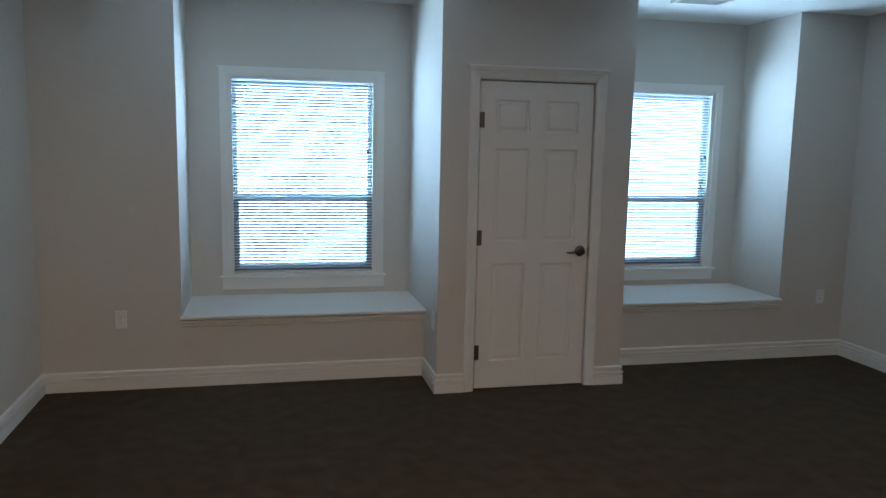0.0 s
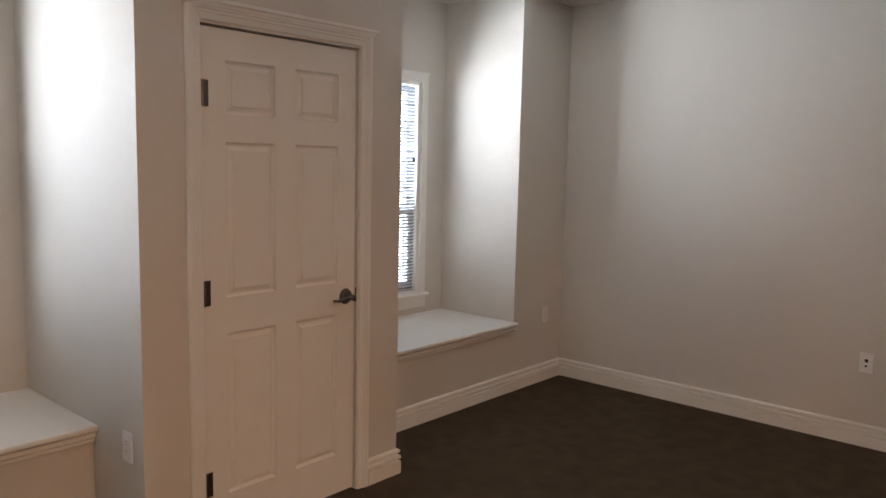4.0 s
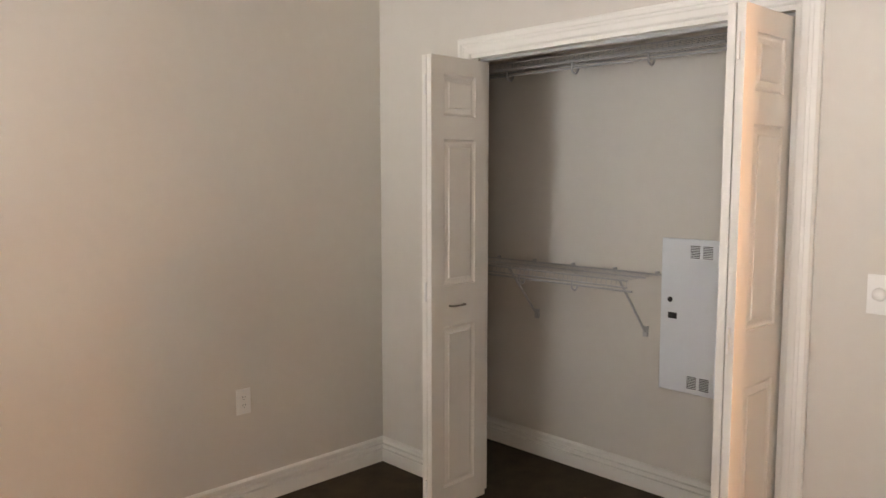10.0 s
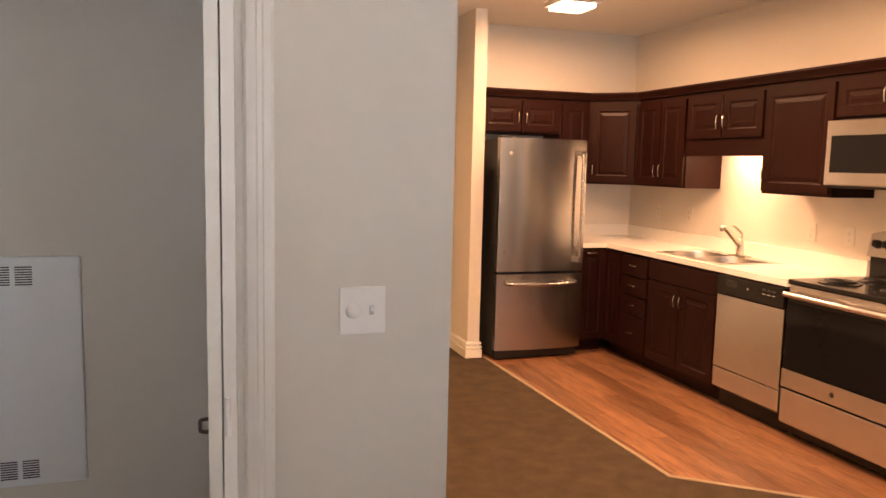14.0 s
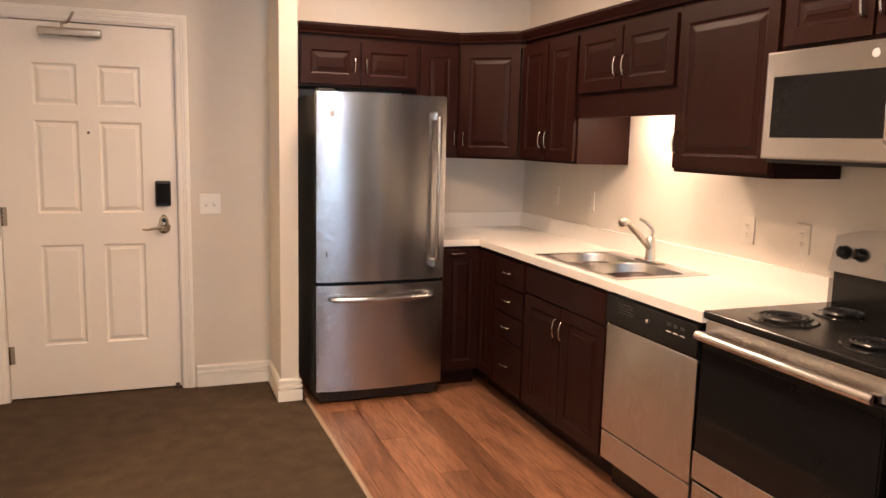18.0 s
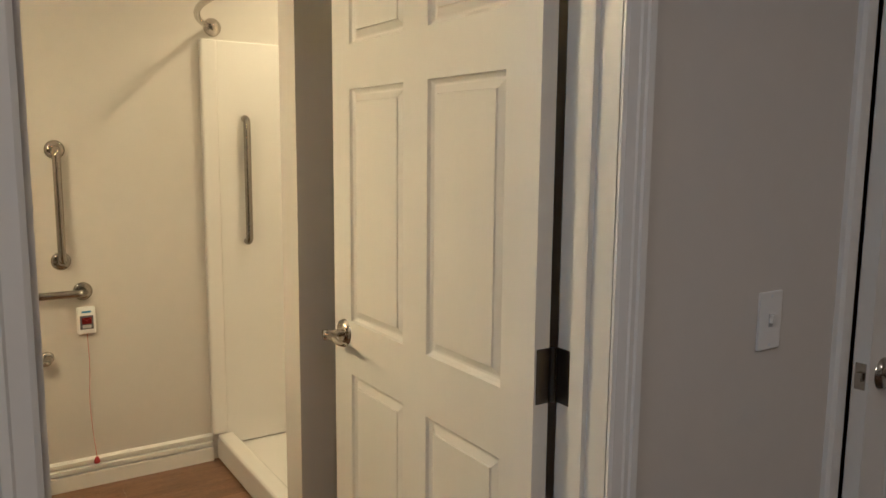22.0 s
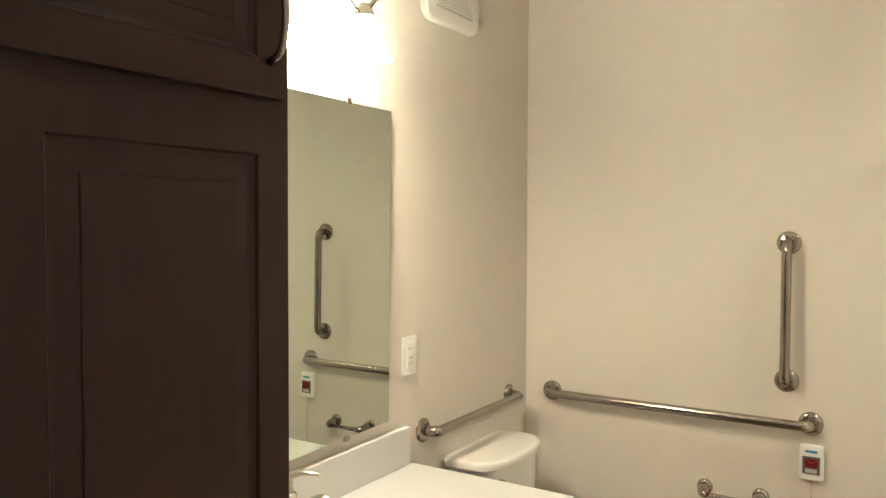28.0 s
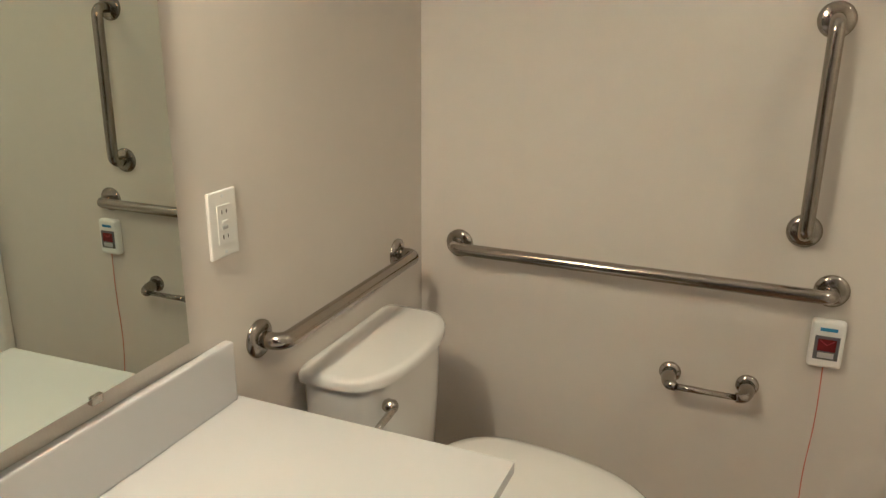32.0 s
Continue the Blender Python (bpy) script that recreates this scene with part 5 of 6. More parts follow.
for z0, z1, hz in ((0.125, 0.775, 0.65), (0.805, 1.658, 0.905), (1.686, 2.26, 1.795)):
    dr = front(linen, "door", dx0, dx1, z0, z1, BCABINET, None, margin=0.052, left=0.082)
    bm = tube(bmesh.new(), rounded([(dx1 - 0.030, -0.021, hz - 0.062), (dx1 - 0.030, -0.045, hz - 0.050), (dx1 - 0.030, -0.055, hz), (dx1 - 0.030, -0.045, hz + 0.050), (dx1 - 0.030, -0.021, hz + 0.062)], 0.03, 5), 0.0055, 8)
    part("pull", bm, BARSTEEL, dr, "dark nickel bow pull", True)

VX0, VX1, VF = -1.849, -0.812, -1.335
van = thing("vanity_cabinet", pose(VX0, VF, FB), "espresso bathroom vanity cabinet with raised-panel doors", "vanity")
VW = VX1 - VX0
part("body", blocks((0, VW, 0, 0.018, 0.10, 0.741), (0, 0.018, 0.018, 0.505, 0.10, 0.741), (VW - 0.018, VW, 0.018, 0.505, 0.10, 0.741), (0.018, VW - 0.018, 0.49, 0.505, 0.10, 0.741), (0.018, VW - 0.018, 0.018, 0.49, 0.10, 0.118), (0, VW, 0.06, 0.505, 0, 0.10)), BCABINET, van)
front(van, "false_drawer", 0.012, VW - 0.010, 0.570, 0.725, BCABINET, None, panel=False)
xs = (0.012, 0.455, 0.777, VW - 0.010)
for k, (a, b) in enumerate(zip(xs, xs[1:])):
    dr = front(van, "door", a, b - 0.008, 0.125, 0.558, BCABINET, None, margin=0.060)
    px = (a + 0.03) if k != 1 else b - 0.036
    bm = tube(bmesh.new(), rounded([(px, -0.021, 0.405), (px, -0.043, 0.415), (px, -0.052, 0.465), (px, -0.043, 0.515), (px, -0.021, 0.525)], 0.03, 5), 0.0055, 8)
    part("pull", bm, NICKEL, dr, "brushed nickel bow pull", True)

# top with a moulded oval bowl
SC, SA, SB = (-1.362, -1.106), 0.250, 0.184
top = thing("basin_counter", pose(SC[0], SC[1], 0.75), "white cultured marble top with moulded oval basin", "countertop")
tx0, tx1, ty0, ty1 = VX0 - SC[0], -0.795 - SC[0], -1.370 - SC[1], BN - 0.0 - SC[1]
bm = bmesh.new()
N = 48
rim = []
rings = []
for f, z in ((1.0, 0.0), (0.985, -0.004), (0.955, -0.022), (0.915, -0.058), (0.80, -0.104), (0.56, -0.136), (0.25, -0.149), (0.10, -0.151)):
    rings.append([bm.verts.new((SA * f * math.cos(2 * math.pi * k / N) + 0.012 * (1 - f), SB * f * math.sin(2 * math.pi * k / N) + 0.088 * (1 - f), z)) for k in range(N)])
for a, b in zip(rings, rings[1:]):
    for k in range(N):
        bm.faces.new((a[k], a[(k + 1) % N], b[(k + 1) % N], b[k]))
bm.faces.new(rings[-1])
outer = []
for k in range(N):
    c, s = math.cos(2 * math.pi * k / N), math.sin(2 * math.pi * k / N)
    t = min((tx1 if c > 0 else tx0) / c if abs(c) > 1e-6 else 9, (ty1 if s > 0 else ty0) / s if abs(s) > 1e-6 else 9)
    outer.append(bm.verts.new((c * t, s * t, 0)))
for k in range(N):
    bm.faces.new((rings[0][k], outer[k], outer[(k + 1) % N], rings[0][(k + 1) % N]))
for x, y in ((tx0, ty0), (tx1, ty0), (tx1, ty1), (tx0, ty1)):
    near = sorted(range(N), key=lambda k: (outer[k].co.x - x) ** 2 + (outer[k].co.y - y) ** 2)[:2]
    a, b = sorted(near)
    if b - a > 1:
        a, b = b, a
    cv = bm.verts.new((x, y, 0))
    bm.faces.new((outer[a], cv, outer[b]))
smooth_part("basin_top", bm, MARBLE, top, "", 30)
part("edge", blocks((tx0, tx1, ty0 + 0.0005, ty0 + 0.034, -0.021, -0.0005), (tx0, tx1, ty1 - 0.02, ty1, -0.021, -0.0005), (tx1 - 0.016, tx1 - 0.0005, ty0 + 0.034, ty1 - 0.02, -0.021, -0.0005)), MARBLE, top)
part("backsplash", block(tx0, tx1 - 0.012, ty1 - 0.021, ty1 - 0.001, 0.0, 0.115, 0.004), MARBLE, top)
dr = part("drain_ring", lathe(bmesh.new(), [(0.0, -0.147), (0.016, -0.147), (0.027, -0.145), (0.031, -0.150)], 20, Matrix.Translation((0.010, 0.080, 0.002))), DARKMETAL, top, "", True)
part("stopper", lathe(bmesh.new(), [(0.0, -0.131), (0.012, -0.133), (0.019, -0.139), (0.017, -0.145)], 18, Matrix.Translation((0.010, 0.080, 0.0))), CHROME, dr, "", True)

bf = thing("basin_faucet", pose(-1.385, -0.900, 0.75), "brushed nickel single-lever basin faucet", "faucet")
part("base_plate", lathe(bmesh.new(), [(0.0, 0.024), (0.022, 0.022), (0.028, 0.010), (0.031, 0.0)], 24, Matrix.Diagonal((2.6, 1.0, 1.0, 1))), NICKEL, bf, "", True)
part("column", lathe(bmesh.new(), [(0.026, 0.01), (0.022, 0.045), (0.020, 0.085), (0.016, 0.098), (0.0, 0.102)], 18), NICKEL, bf, "", True)
pts = rounded([(0, -0.005, 0.030), (0, -0.050, 0.078), (0, -0.105, 0.104), (0, -0.138, 0.092)], 0.035, 6)
part("spout", tube(bmesh.new(), pts, [0.019] * 3 + [0.016] * (len(pts) - 6) + [0.014, 0.0135, 0.013], 12), NICKEL, bf, "", True)
pts = rounded([(0, 0.0, 0.090), (0, 0.008, 0.128), (0, -0.02, 0.150), (0, -0.090, 0.158)], 0.03, 6)
part("lever", tube(bmesh.new(), pts, [0.012] * 4 + [0.0075] * (len(pts) - 6) + [0.006, 0.005], 10), NICKEL, bf, "", True)

MIR = bpy.data.materials.new("mirror_silver")
MIR.use_nodes = True
MIR.node_tree.nodes["Principled BSDF"].inputs["Base Color"].default_value = (0.78, 0.84, 0.76, 1)
MIR.node_tree.nodes["Principled BSDF"].inputs["Metallic"].default_value = 1.0
MIR.node_tree.nodes["Principled BSDF"].inputs["Roughness"].default_value = 0.0
mir = thing("wall_mirror", pose(-0.904, BN - 0.004, 0.900, 0.5, 0, 1.9) @ Matrix.Translation((-0.962, 0, 0)), "frameless wall mirror above the vanity", "mirror")
part("glass", block(0, 0.962, -0.007, -0.002, 0, 0.900, 0.0015, 1), MIR, mir)
part("backing", block(0.004, 0.958, -0.002, 0, 0.004, 0.896), WIRE, mir)
for x in (0.20, 0.76):
    part("clip", block(x - 0.010, x + 0.010, -0.011, 0, 0.893, 0.909, 0.002), CHROME, mir)
    part("clip", block(x - 0.010, x + 0.010, -0.011, 0, -0.008, 0.006, 0.002), CHROME, mir)

# three-bell lamp
lampf = thing("vanity_light", pose(-1.39, BN, 1.985), "three-bell vanity light on a bronze arm, lit", "wall lamp")
part("wall_plate", lathe(bmesh.new(), [(0.0, 0.022), (0.045, 0.018), (0.058, 0.0)], 24, Matrix.Rotation(radians(90), 4, 'X')), CHROME, lampf, "", True)
pts = [(x, -0.135 - 0.0, 0.040 + 0.030 * math.cos((x / 0.19) * 2 * math.pi) * -1) for x in [-0.265 + 0.53 * k / 40 for k in range(41)]]
arm = bmesh.new()
tube(arm, pts, 0.0065, 8)
tube(arm, rounded([(0, -0.01, 0.0), (0, -0.09, 0.0), (0, -0.135, 0.010)], 0.03), 0.008, 8)
for s in (-1, 1):
    tube(arm, [(s * 0.265, -0.135, 0.062), (s * 0.285, -0.135, 0.075), (s * 0.298, -0.135, 0.072)], [0.007, 0.010, 0.004], 8)
part("arm", arm, CHROME, lampf, "curved brushed bronze arm", True)
BELL = glowing("lit_glass", BATHW, 300.0)
for x in (-0.19, 0.0, 0.19):
    m = Matrix.Translation((x, -0.150, 0.0))
    part("socket_cap", lathe(bmesh.new(), [(0.0, 0.028), (0.010, 0.028), (0.022, 0.012), (0.028, -0.004)], 16, m), CHROME, lampf, "", True)
    part("shade", lathe(bmesh.new(), [(0.024, -0.002), (0.036, -0.020), (0.044, -0.050), (0.050, -0.078), (0.062, -0.098), (0.072, -0.106), (0.068, -0.104), (0.058, -0.094), (0.046, -0.072), (0.040, -0.048), (0.032, -0.020), (0.020, -0.006)], 28, m), BELL, lampf, "frosted bell glass shade, lit", True)

# wall fan grille
fan = thing("exhaust_fan", pose(-0.562, BN, 2.275), "white square bathroom exhaust fan grille", "exhaust fan")
bm = block(-0.165, 0.165, -0.022, 0, -0.165, 0.165)
bmesh.ops.bevel(bm, geom=[e for e in bm.edges if abs(e.verts[0].co.y - e.verts[1].co.y) > 0.01], offset=0.045, segments=6, profile=0.5, affect='EDGES')
bmesh.ops.bevel(bm, geom=[e for e in bm.edges if e.verts[0].co.y < -0.02 and e.verts[1].co.y < -0.02], offset=0.010, segments=3, profile=0.5, affect='EDGES')
part("cover", bm, PLASTIC, fan)
part("inset", block(-0.115, 0.115, -0.0245, -0.020, -0.120, 0.120, 0.002), WIRE, fan)
for k in range(9):
    a = 0.112 - k * 0.0085
    for sgn in (-1, 1):
        part("slat", block(-a, a, -0.029, -0.0246, sgn * a - 0.0024, sgn * a + 0.0024), PLASTIC, fan)
        part("slat", block(sgn * a - 0.0024, sgn * a + 0.0024, -0.0286, -0.0246, -a + 0.003, a - 0.003), PLASTIC, fan)
part("centre_plate", block(-0.035, 0.035, -0.033, -0.0285, -0.035, 0.055, 0.003), PLASTIC, fan)

gf = plate("wall_outlet", pose(-0.790, BN, 1.076), 0.072, 0.118, "white ground-fault outlet beside the mirror", "outlet",
           [("receptacle", 0, 0, 0.034, 0.068, 0.002, PLASTIC), ("test_button", 0, 0.004, 0.014, 0.006, 0.0035, PLASTIC), ("reset_button", 0, -0.006, 0.014, 0.006, 0.0035, WIRE),
            ("slot", -0.006, 0.022, 0.0025, 0.008, 0.0026, BLACK), ("slot", 0.006, 0.022, 0.0025, 0.007, 0.0026, BLACK), ("slot", -0.006, -0.022, 0.0025, 0.008, 0.0026, BLACK), ("slot", 0.006, -0.022, 0.0025, 0.007, 0.0026, BLACK)])


def grab_bar(m, length, label, r=0.016, off=0.055, flange=0.038, name="grab_bar", category="grab bar", bend=0.05):
    """A bar from x 0 to length with a round flange at each end, standing off the local xz plane towards -y."""
    ob = thing(name, m, label, category, "bathroom grab bars" if name == "grab_bar" else "")
    pts = rounded([(0, 0, 0), (0, -off, 0), (length, -off, 0), (length, 0, 0)], bend, 7)
    part("bar", tube(bmesh.new(), pts, r, 14), BARSTEEL, ob, "", True)
    for x in (0, length):
        part("flange", lathe(bmesh.new(), [(r, 0.012), (flange * 0.75, 0.010), (flange, 0.005), (flange, 0.0)], 24, Matrix.Translation((x, 0, 0)) @ Matrix.Rotation(radians(90), 4, 'X')), BARSTEEL, ob, "", True)
    return ob


grab_bar(pose(BE, -0.941, 0.828, 0, 0, -90), 0.911, "long horizontal stainless steel grab bar")
grab_bar(pose(BE, -1.777, 0.961, 0, 0, -90) @ pose(0, 0, 0, 0, -90, 0), 0.456, "vertical stainless steel grab bar")
grab_bar(pose(-0.710, BN, 0.828), 0.590, "stainless steel grab bar over the toilet tank", 0.017)
grab_bar(pose(BE - 0.008, -2.555, 1.00, 0, 0, -90) @ pose(0, 0, 0, 0, -90, 0), 0.560, "vertical stainless steel grab bar in the shower")
ph = thing("paper_holder", pose(BE, -1.521, 0.559, 0, 0, -90), "empty brushed steel toilet paper holder", "paper holder")
for x, s in ((0.0, 1), (0.183, -1)):
    m = Matrix.Translation((x, 0, 0)) @ Matrix.Rotation(radians(90), 4, 'X')
    part("flange", lathe(bmesh.new(), [(0.027, 0.0), (0.027, 0.005), (0.023, 0.009), (0.016, 0.012)], 24, m), BARSTEEL, ph, "", True)
    post = tube(bmesh.new(), rounded([(x, -0.008, 0), (x, -0.045, -0.002), (x + s * 0.006, -0.066, -0.004), (x + s * 0.022, -0.070, -0.005)], 0.015, 5), [0.019, 0.0185, 0.018, 0.0175, 0.017, 0.0165, 0.016, 0.0155, 0.015, 0.0145, 0.014, 0.0135, 0.013, 0.012], 14)
    part("post", post, BARSTEEL, ph, "", True)
part("roller", tube(bmesh.new(), [(0.018, -0.070, -0.005), (0.085, -0.070, -0.005), (0.0855, -0.070, -0.005), (0.165, -0.070, -0.005)], [0.0085, 0.0085, 0.0075, 0.0075], 14), BARSTEEL, ph, "", True)

# emergency pull station with its cord
DARKGREY = material("grey_plastic", (0.10, 0.10, 0.11), 0.45, vary=0.1)
MAROON = material("maroon_plastic", (0.13, 0.012, 0.014), 0.25, vary=0.2)
ps = thing("pull_station", pose(BE, -1.858, 0.705, 0, 0, -90), "white emergency pull station with red window", "pull station")
pb = part("housing", block(-0.036, 0.036, -0.028, 0, -0.058, 0.058, 0.010, 3), PLASTIC, ps)
part("label_strip", block(-0.018, 0.018, -0.0290, -0.026, 0.034, 0.042), material("blue_mark", (0.05, 0.22, 0.45), 0.5), pb)
part("recess", block(-0.026, 0.026, -0.0292, -0.026, -0.036, 0.022, 0.001), DARKGREY, pb)
part("red_flag", block(-0.019, 0.019, -0.0305, -0.029, -0.014, 0.015, 0.0005), MAROON, pb, "dark red call window")
part("lower_tab", block(-0.017, 0.017, -0.0305, -0.029, -0.031, -0.018, 0.0005), WIRE, pb)
part("flag_fold", tube(bmesh.new(), [(-0.015, -0.0306, 0.012), (0.0, -0.0306, 0.001), (0.015, -0.0306, 0.012)], 0.0009, 5), RED, pb)
cord = material("red_cord", (0.55, 0.16, 0.11), 0.7)
sw = [(0.0, -0.020, -0.058), (0.004, -0.018, -0.20), (-0.006, -0.018, -0.36), (0.002, -0.022, -0.50), (0.010, -0.026, -0.60)]
part("cord", tube(bmesh.new(), rounded(sw, 0.12, 4), 0.0013, 5), cord, ps)
part("tag", lathe(bmesh.new(), [(0.0, 0.016), (0.006, 0.014), (0.013, -0.004), (0.012, -0.012), (0.0, -0.014)], 12, Matrix.Translation((0.010, -0.028, -0.615))), RED, ps, "red plastic pull tag")

# ---- toilet ----
TX = -0.418
toi = thing("toilet", pose(TX, -1.20, 0), "white porcelain toilet, lid closed", "toilet")


def loft(sections, n=32, cap=True):
    bm = bmesh.new()
    rings = []
    for z, cy, a, front_b, back_b, sq in sections:
        ring = []
        for k in range(n):
            t = 2 * math.pi * k / n
            c, s = math.cos(t), math.sin(t)
            e = 2.0 / (sq if not isinstance(sq, tuple) else sq[0] if s > 0 else sq[1])
            x = a * math.copysign(abs(c) ** e, c)
            y = (back_b if s > 0 else front_b) * math.copysign(abs(s) ** e, s)
            ring.append(bm.verts.new((x, cy + y, z)))
        rings.append(ring)
    for p, q in zip(rings, rings[1:]):
        for k in range(n):
            bm.faces.new((p[k], p[(k + 1) % n], q[(k + 1) % n], q[k]))
    if cap:
        bm.faces.new(rings[0][::-1])
        bm.faces.new(rings[-1])
    return bm


smooth_part("pedestal", loft([(FB, 0.02, 0.128, 0.262, 0.24, 2.6), (-0.01, 0.02, 0.127, 0.260, 0.24, 2.6), (0.04, 0.02, 0.122, 0.250, 0.235, 2.5), (0.16, 0.02, 0.120, 0.240, 0.235, 2.4), (0.22, 0.015, 0.126, 0.252, 0.23, 2.3), (0.27, 0.005, 0.146, 0.290, 0.225, 2.2), (0.31, 0.0, 0.165, 0.325, 0.22, 2.1), (0.36, 0.0, 0.182, 0.350, 0.22, 2.1), (0.392, 0.0, 0.185, 0.355, 0.22, 2.1)]), PORCELAIN, toi, "", 60)
smooth_part("seat", loft([(0.393, 0.0, 0.186, 0.362, 0.16, 2.15), (0.396, 0.0, 0.192, 0.370, 0.165, 2.15), (0.409, 0.0, 0.193, 0.371, 0.165, 2.15), (0.414, 0.0, 0.188, 0.366, 0.16, 2.15), (0.4155, 0.0, 0.176, 0.352, 0.15, 2.15)]), PORCELAIN, toi, "white plastic seat", 50)
smooth_part("lid", loft([(0.4175, 0.0, 0.176, 0.350, 0.162, 2.15), (0.421, 0.0, 0.183, 0.359, 0.166, 2.15), (0.431, 0.0, 0.183, 0.359, 0.165, 2.15), (0.438, 0.0, 0.174, 0.348, 0.155, 2.15), (0.443, 0.0, 0.150, 0.315, 0.130, 2.15), (0.445, 0.0, 0.09, 0.20, 0.08, 2.1)]), PORCELAIN, toi, "white plastic lid", 60)
for x in (-0.075, 0.075):
    part("seat_hinge", block(x - 0.02, x + 0.02, 0.14, 0.185, 0.393, 0.424, 0.008, 2), PORCELAIN, toi)
part("deck", block(-0.15, 0.15, 0.12, 0.36, 0.34, 0.385, 0.02, 3), PORCELAIN, toi)
tank = loft([(0.34, 0.275, 0.165, 0.070, 0.085, (9, 4)), (0.37, 0.275, 0.182, 0.082, 0.093, (9, 3.4)), (0.52, 0.275, 0.192, 0.090, 0.095, (9, 3.2)), (0.670, 0.275, 0.200, 0.096, 0.095, (9, 3.0))])
lid = loft([(0.671, 0.272, 0.206, 0.102, 0.098, (12, 2.5)), (0.675, 0.272, 0.213, 0.110, 0.100, (12, 2.5)), (0.692, 0.272, 0.214, 0.112, 0.100, (12, 2.5)), (0.699, 0.272, 0.209, 0.106, 0.097, (12, 2.5)), (0.701, 0.272, 0.195, 0.092, 0.088, (12, 2.5))])
for b in (tank, lid):
    bmesh.ops.transform(b, matrix=Matrix.Translation((0.022, 0, 0.014)), verts=b.verts)
smooth_part("tank", tank, PORCELAIN, toi, "", 50)
smooth_part("tank_lid", lid, PORCELAIN, toi, "", 50)
lev = bmesh.new()
lathe(lev, [(0.0, 0.030), (0.010, 0.029), (0.015, 0.022), (0.015, 0.008), (0.011, 0.0)], 16, Matrix.Translation((-0.130, 0.192, 0.644)) @ Matrix.Rotation(radians(90), 4, 'X'))
tube(lev, [(-0.130, 0.168, 0.644), (-0.160, 0.165, 0.642), (-0.195, 0.166, 0.637), (-0.225, 0.168, 0.631)], [0.009, 0.008, 0.0075, 0.006], 10)
part("flush_lever", lev, CHROME, toi, "chrome flush lever", True)

# ---- shower ----
sh = thing("shower_stall", pose(-1.28, -3.35, 0), "white one-piece acrylic shower stall with low curb", "shower")
SWd, SDp = BE + 1.28, SY + 3.35
part("pan", block(0.0, SWd, 0.0, SDp - 0.07, FB, 0.035, 0.004), ACRYLIC, sh)
part("curb", block(0.0, SWd, SDp - 0.08, SDp, FB, 0.095, 0.018, 3), ACRYLIC, sh)
part("side_wall", block(SWd - 0.028, SWd, 0.028, SDp - 0.03, 0.04, 1.90, 0.006), ACRYLIC, sh)
part("side_wall", block(0.0, 0.028, 0.028, SDp - 0.03, 0.04, 1.90, 0.006), ACRYLIC, sh)
part("back_wall", block(0.0, SWd, 0.0, 0.028, 0.04, 1.90, 0.006), ACRYLIC, sh)
part("front_flange", block(SWd - 0.045, SWd, SDp - 0.045, SDp + 0.025, 0.10, 1.90, 0.012, 3), ACRYLIC, sh)
part("front_flange", block(0.0, 0.045, SDp - 0.045, SDp + 0.025, 0.10, 1.90, 0.012, 3), ACRYLIC, sh)
rod = thing("shower_rod", pose(0, 0, 1.955), "curved brushed nickel shower curtain rod", "curtain rod")
pts = [(-1.28 + (BE + 1.28) * k / 24, -2.43 + 0.20 * math.sin(math.pi * k / 24) ** 0.75, 0) for k in range(25)]
part("rod", tube(bmesh.new(), pts, 0.0125, 12), CHROME, rod, "", True)
for x, s in ((-1.28, 1), (BE, -1)):
    part("flange", lathe(bmesh.new(), [(0.0, 0.035), (0.016, 0.034), (0.022, 0.022), (0.036, 0.010), (0.040, 0.0)], 20, Matrix.Translation((x, -2.43, 0)) @ Matrix.Rotation(radians(90 * s), 4, 'Y')), CHROME, rod, "", True)
rl = thing("recessed_light", pose(-0.62, -2.92, CE), "white recessed ceiling light over the shower", "ceiling light")
part("trim_ring", lathe(bmesh.new(), [(0.060, -0.004), (0.085, -0.006), (0.092, 0.0)], 28), PLASTIC, rl, "", True)
part("lens", lathe(bmesh.new(), [(0.0, -0.002), (0.060, -0.003)], 24), glowing("shower_lens", (1.0, 0.86, 0.66), 5.0), rl)


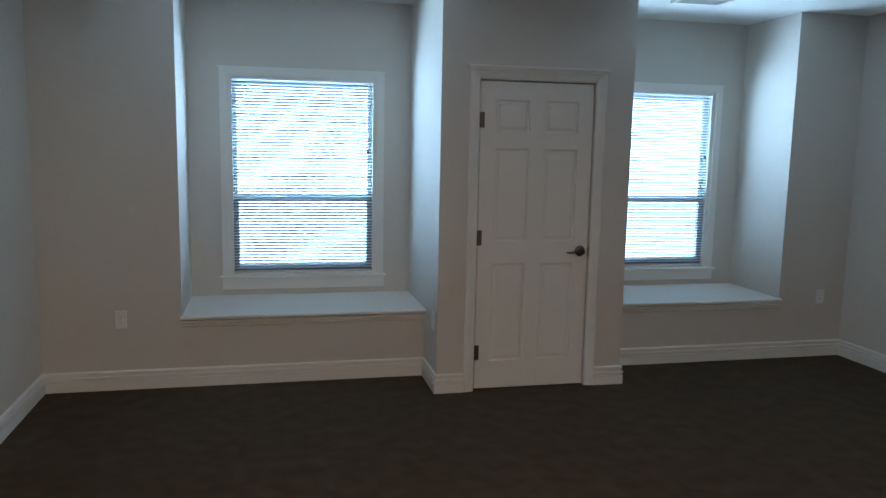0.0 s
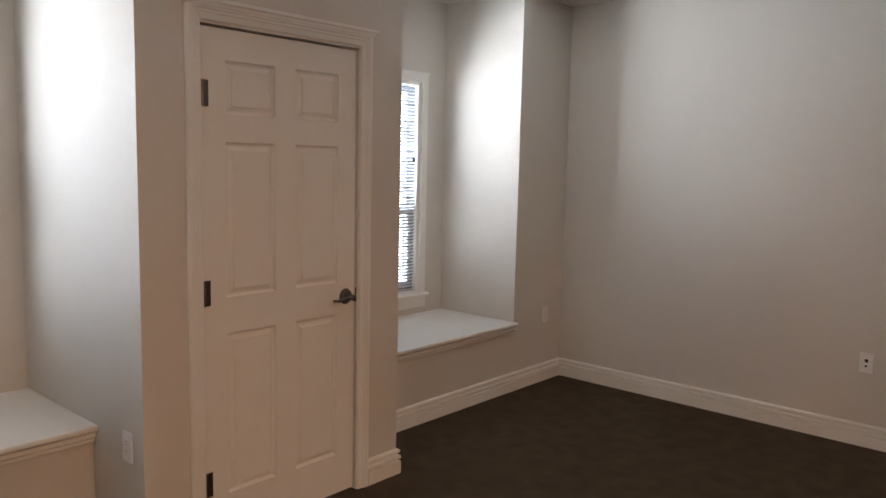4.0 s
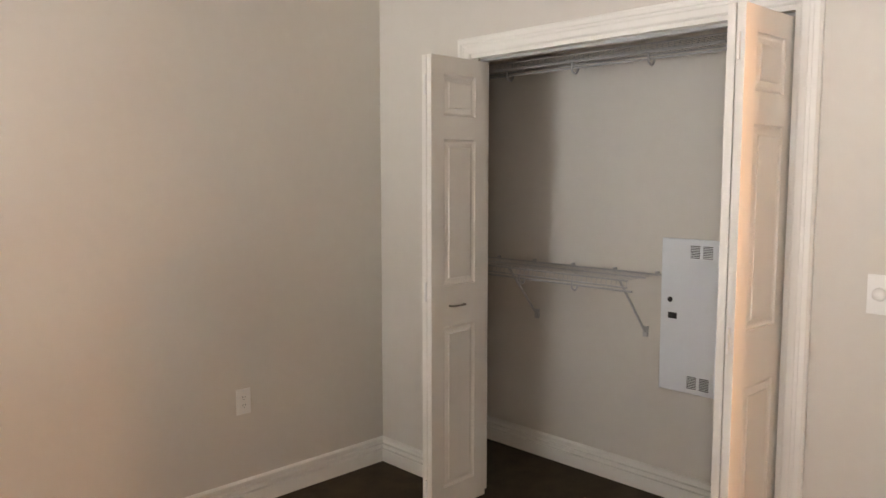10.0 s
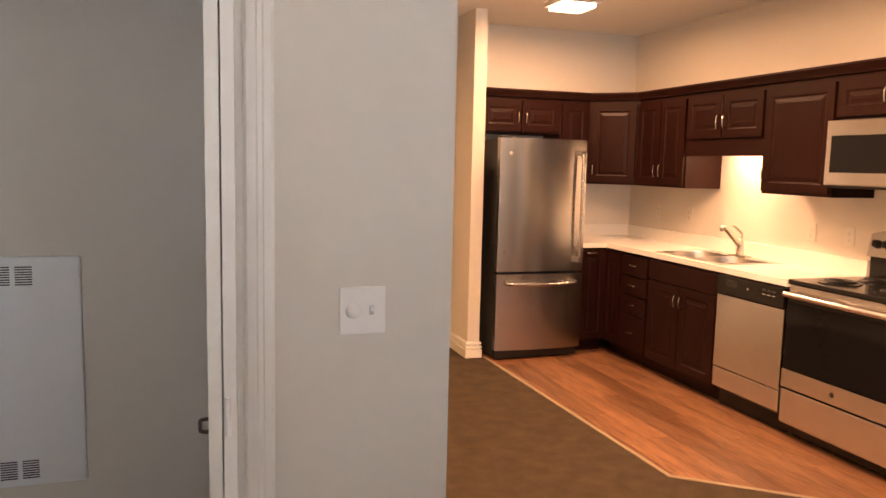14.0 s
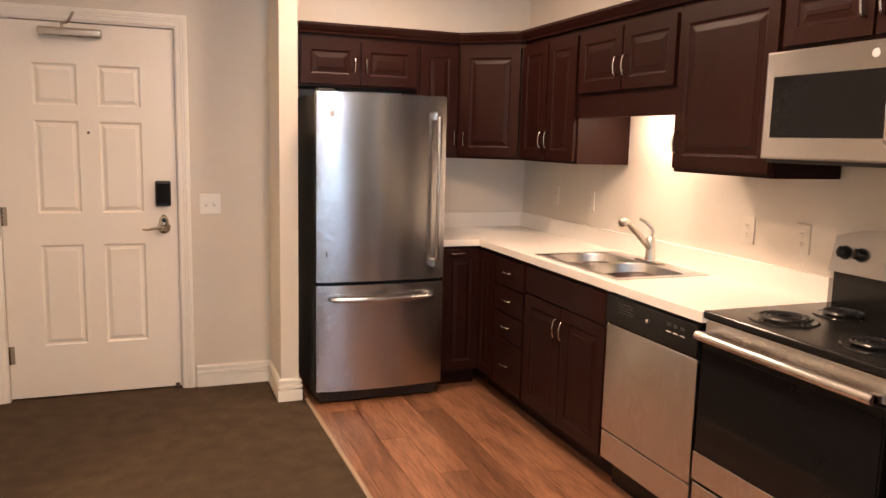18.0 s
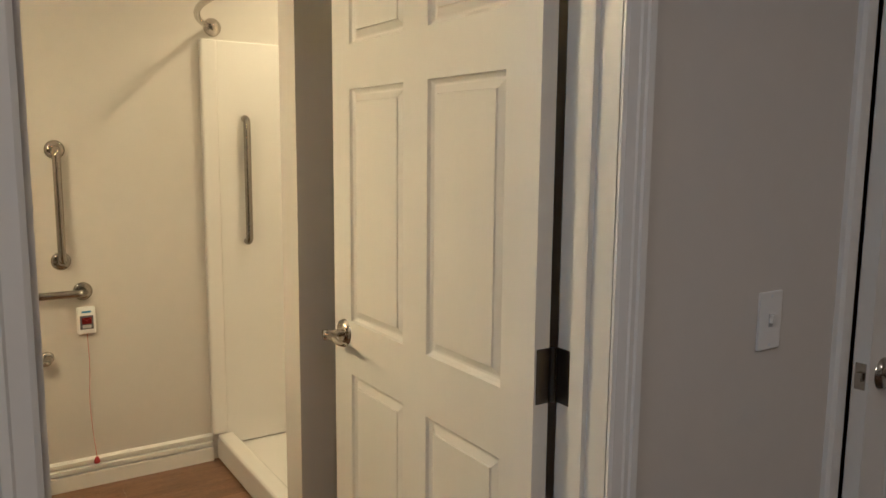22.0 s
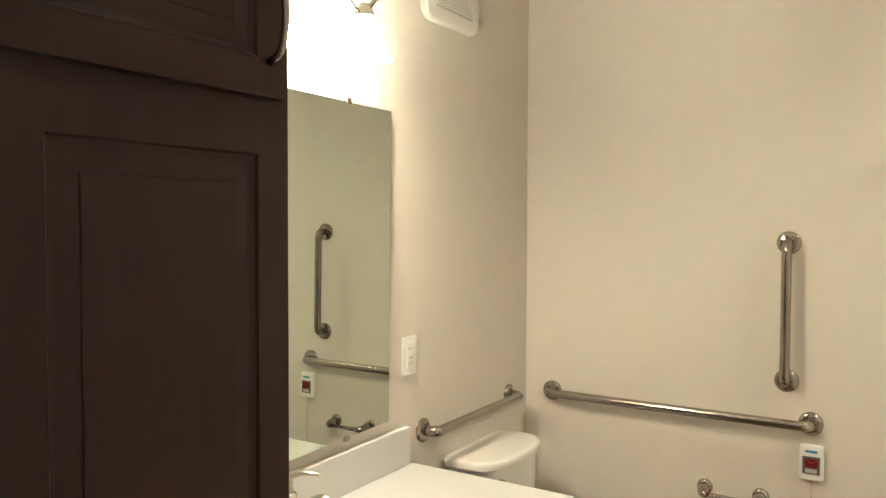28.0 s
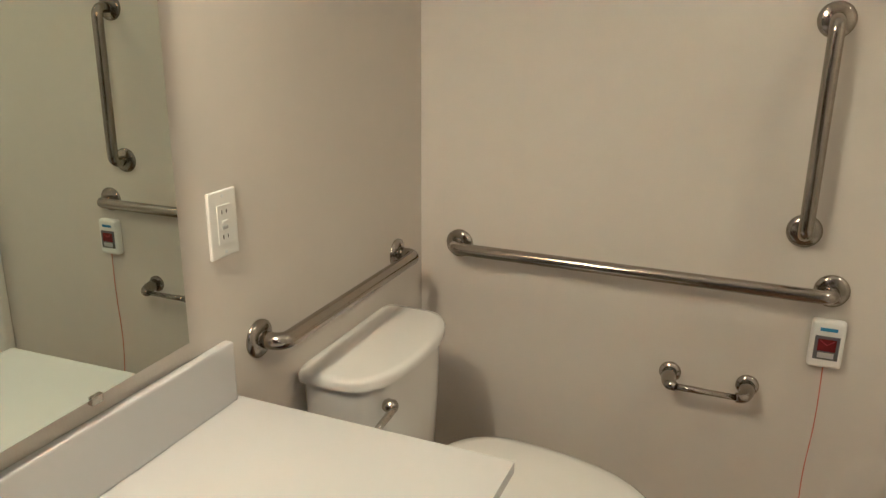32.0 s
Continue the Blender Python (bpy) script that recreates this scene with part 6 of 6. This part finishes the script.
# ---- vinyl planks ----
def planks(parent, x0, x1, y0, y1, inside, width=0.152, length=1.22, z0=-0.012, z1=-0.001, mat=VINYL):
    """Planks laid along y, clipped to a convex outline."""
    row, x = 0, x0
    made = 0
    while x < x1:
        y = y0 - length * ((row * 0.37) % 1.0)
        while y < y1:
            bm = block(x + 0.0006, x + width - 0.0006, y + 0.0006, y + length - 0.0006, z0, z1)
            for co, no in inside:
                geom = bm.verts[:] + bm.edges[:] + bm.faces[:]
                cut = bmesh.ops.bisect_plane(bm, geom=geom, plane_co=co, plane_no=no, clear_outer=True)
                edges = [e for e in cut["geom_cut"] if isinstance(e, bmesh.types.BMEdge)]
                if edges:
                    bmesh.ops.contextual_create(bm, geom=edges)
            if len(bm.faces) > 3:
                part("plank", bm, mat, parent)
                made += 1
            else:
                bm.free()
            y += length
        x += width
        row += 1
    return made


def line(a, b):
    """A clipping plane along the line from a to b that keeps its right side."""
    d = Vector((b[0] - a[0], b[1] - a[1], 0)).normalized()
    return (Vector((a[0], a[1], 0)), Vector((-d.y, d.x, 0)))


kf = structure("floor_kitchen", block(KX, -4.19, KY, -0.5, -0.042, -0.0125), STRIPM, "glossy red-brown vinyl plank kitchen floor", "floor")
planks(kf, KX + 0.02, -4.16, KY, -0.33, [line(BEND, FOOT), line(POST, BEND), (Vector((-4.165, 0, 0)), Vector((1, 0, 0))), (Vector((KX, 0, 0)), Vector((-1, 0, 0))), (Vector((0, KY, 0)), Vector((0, -1, 0)))])
bm = bmesh.new()
profile_run(bm, [(FOOT[0], FOOT[1] + 0.02), BEND, (POST[0] + 0.02, POST[1] - 0.01)], [(-0.013, -0.002), (-0.009, 0.005), (0.009, 0.005), (0.013, -0.002)])
structure("floor_edge_strip", bm, STRIPM, "beige reducer strip between carpet and vinyl", "trim")
bfl = structure("floor_bath", block(HX + 0.13, BE, -2.50, BN, -0.0419, FB - 0.0065), STRIPM, "brown vinyl plank bathroom floor", "floor")
planks(bfl, -2.50, BE, -2.50, BN, [(Vector((BE, 0, 0)), Vector((1, 0, 0))), (Vector((0, BN, 0)), Vector((0, 1, 0))), (Vector((0, -2.5, 0)), Vector((0, -1, 0))), (Vector((HX + 0.13, 0, 0)), Vector((-1, 0, 0)))], z0=FB - 0.006, z1=FB, mat=BVINYL)
bt = structure("floor_bath_threshold", block(HX + 0.02, HX + 0.14, BO[0] + 0.02, BO[1] - 0.02, -0.042, 0.004, 0.003), STRIPM, "beige threshold strip at the bathroom door", "trim")
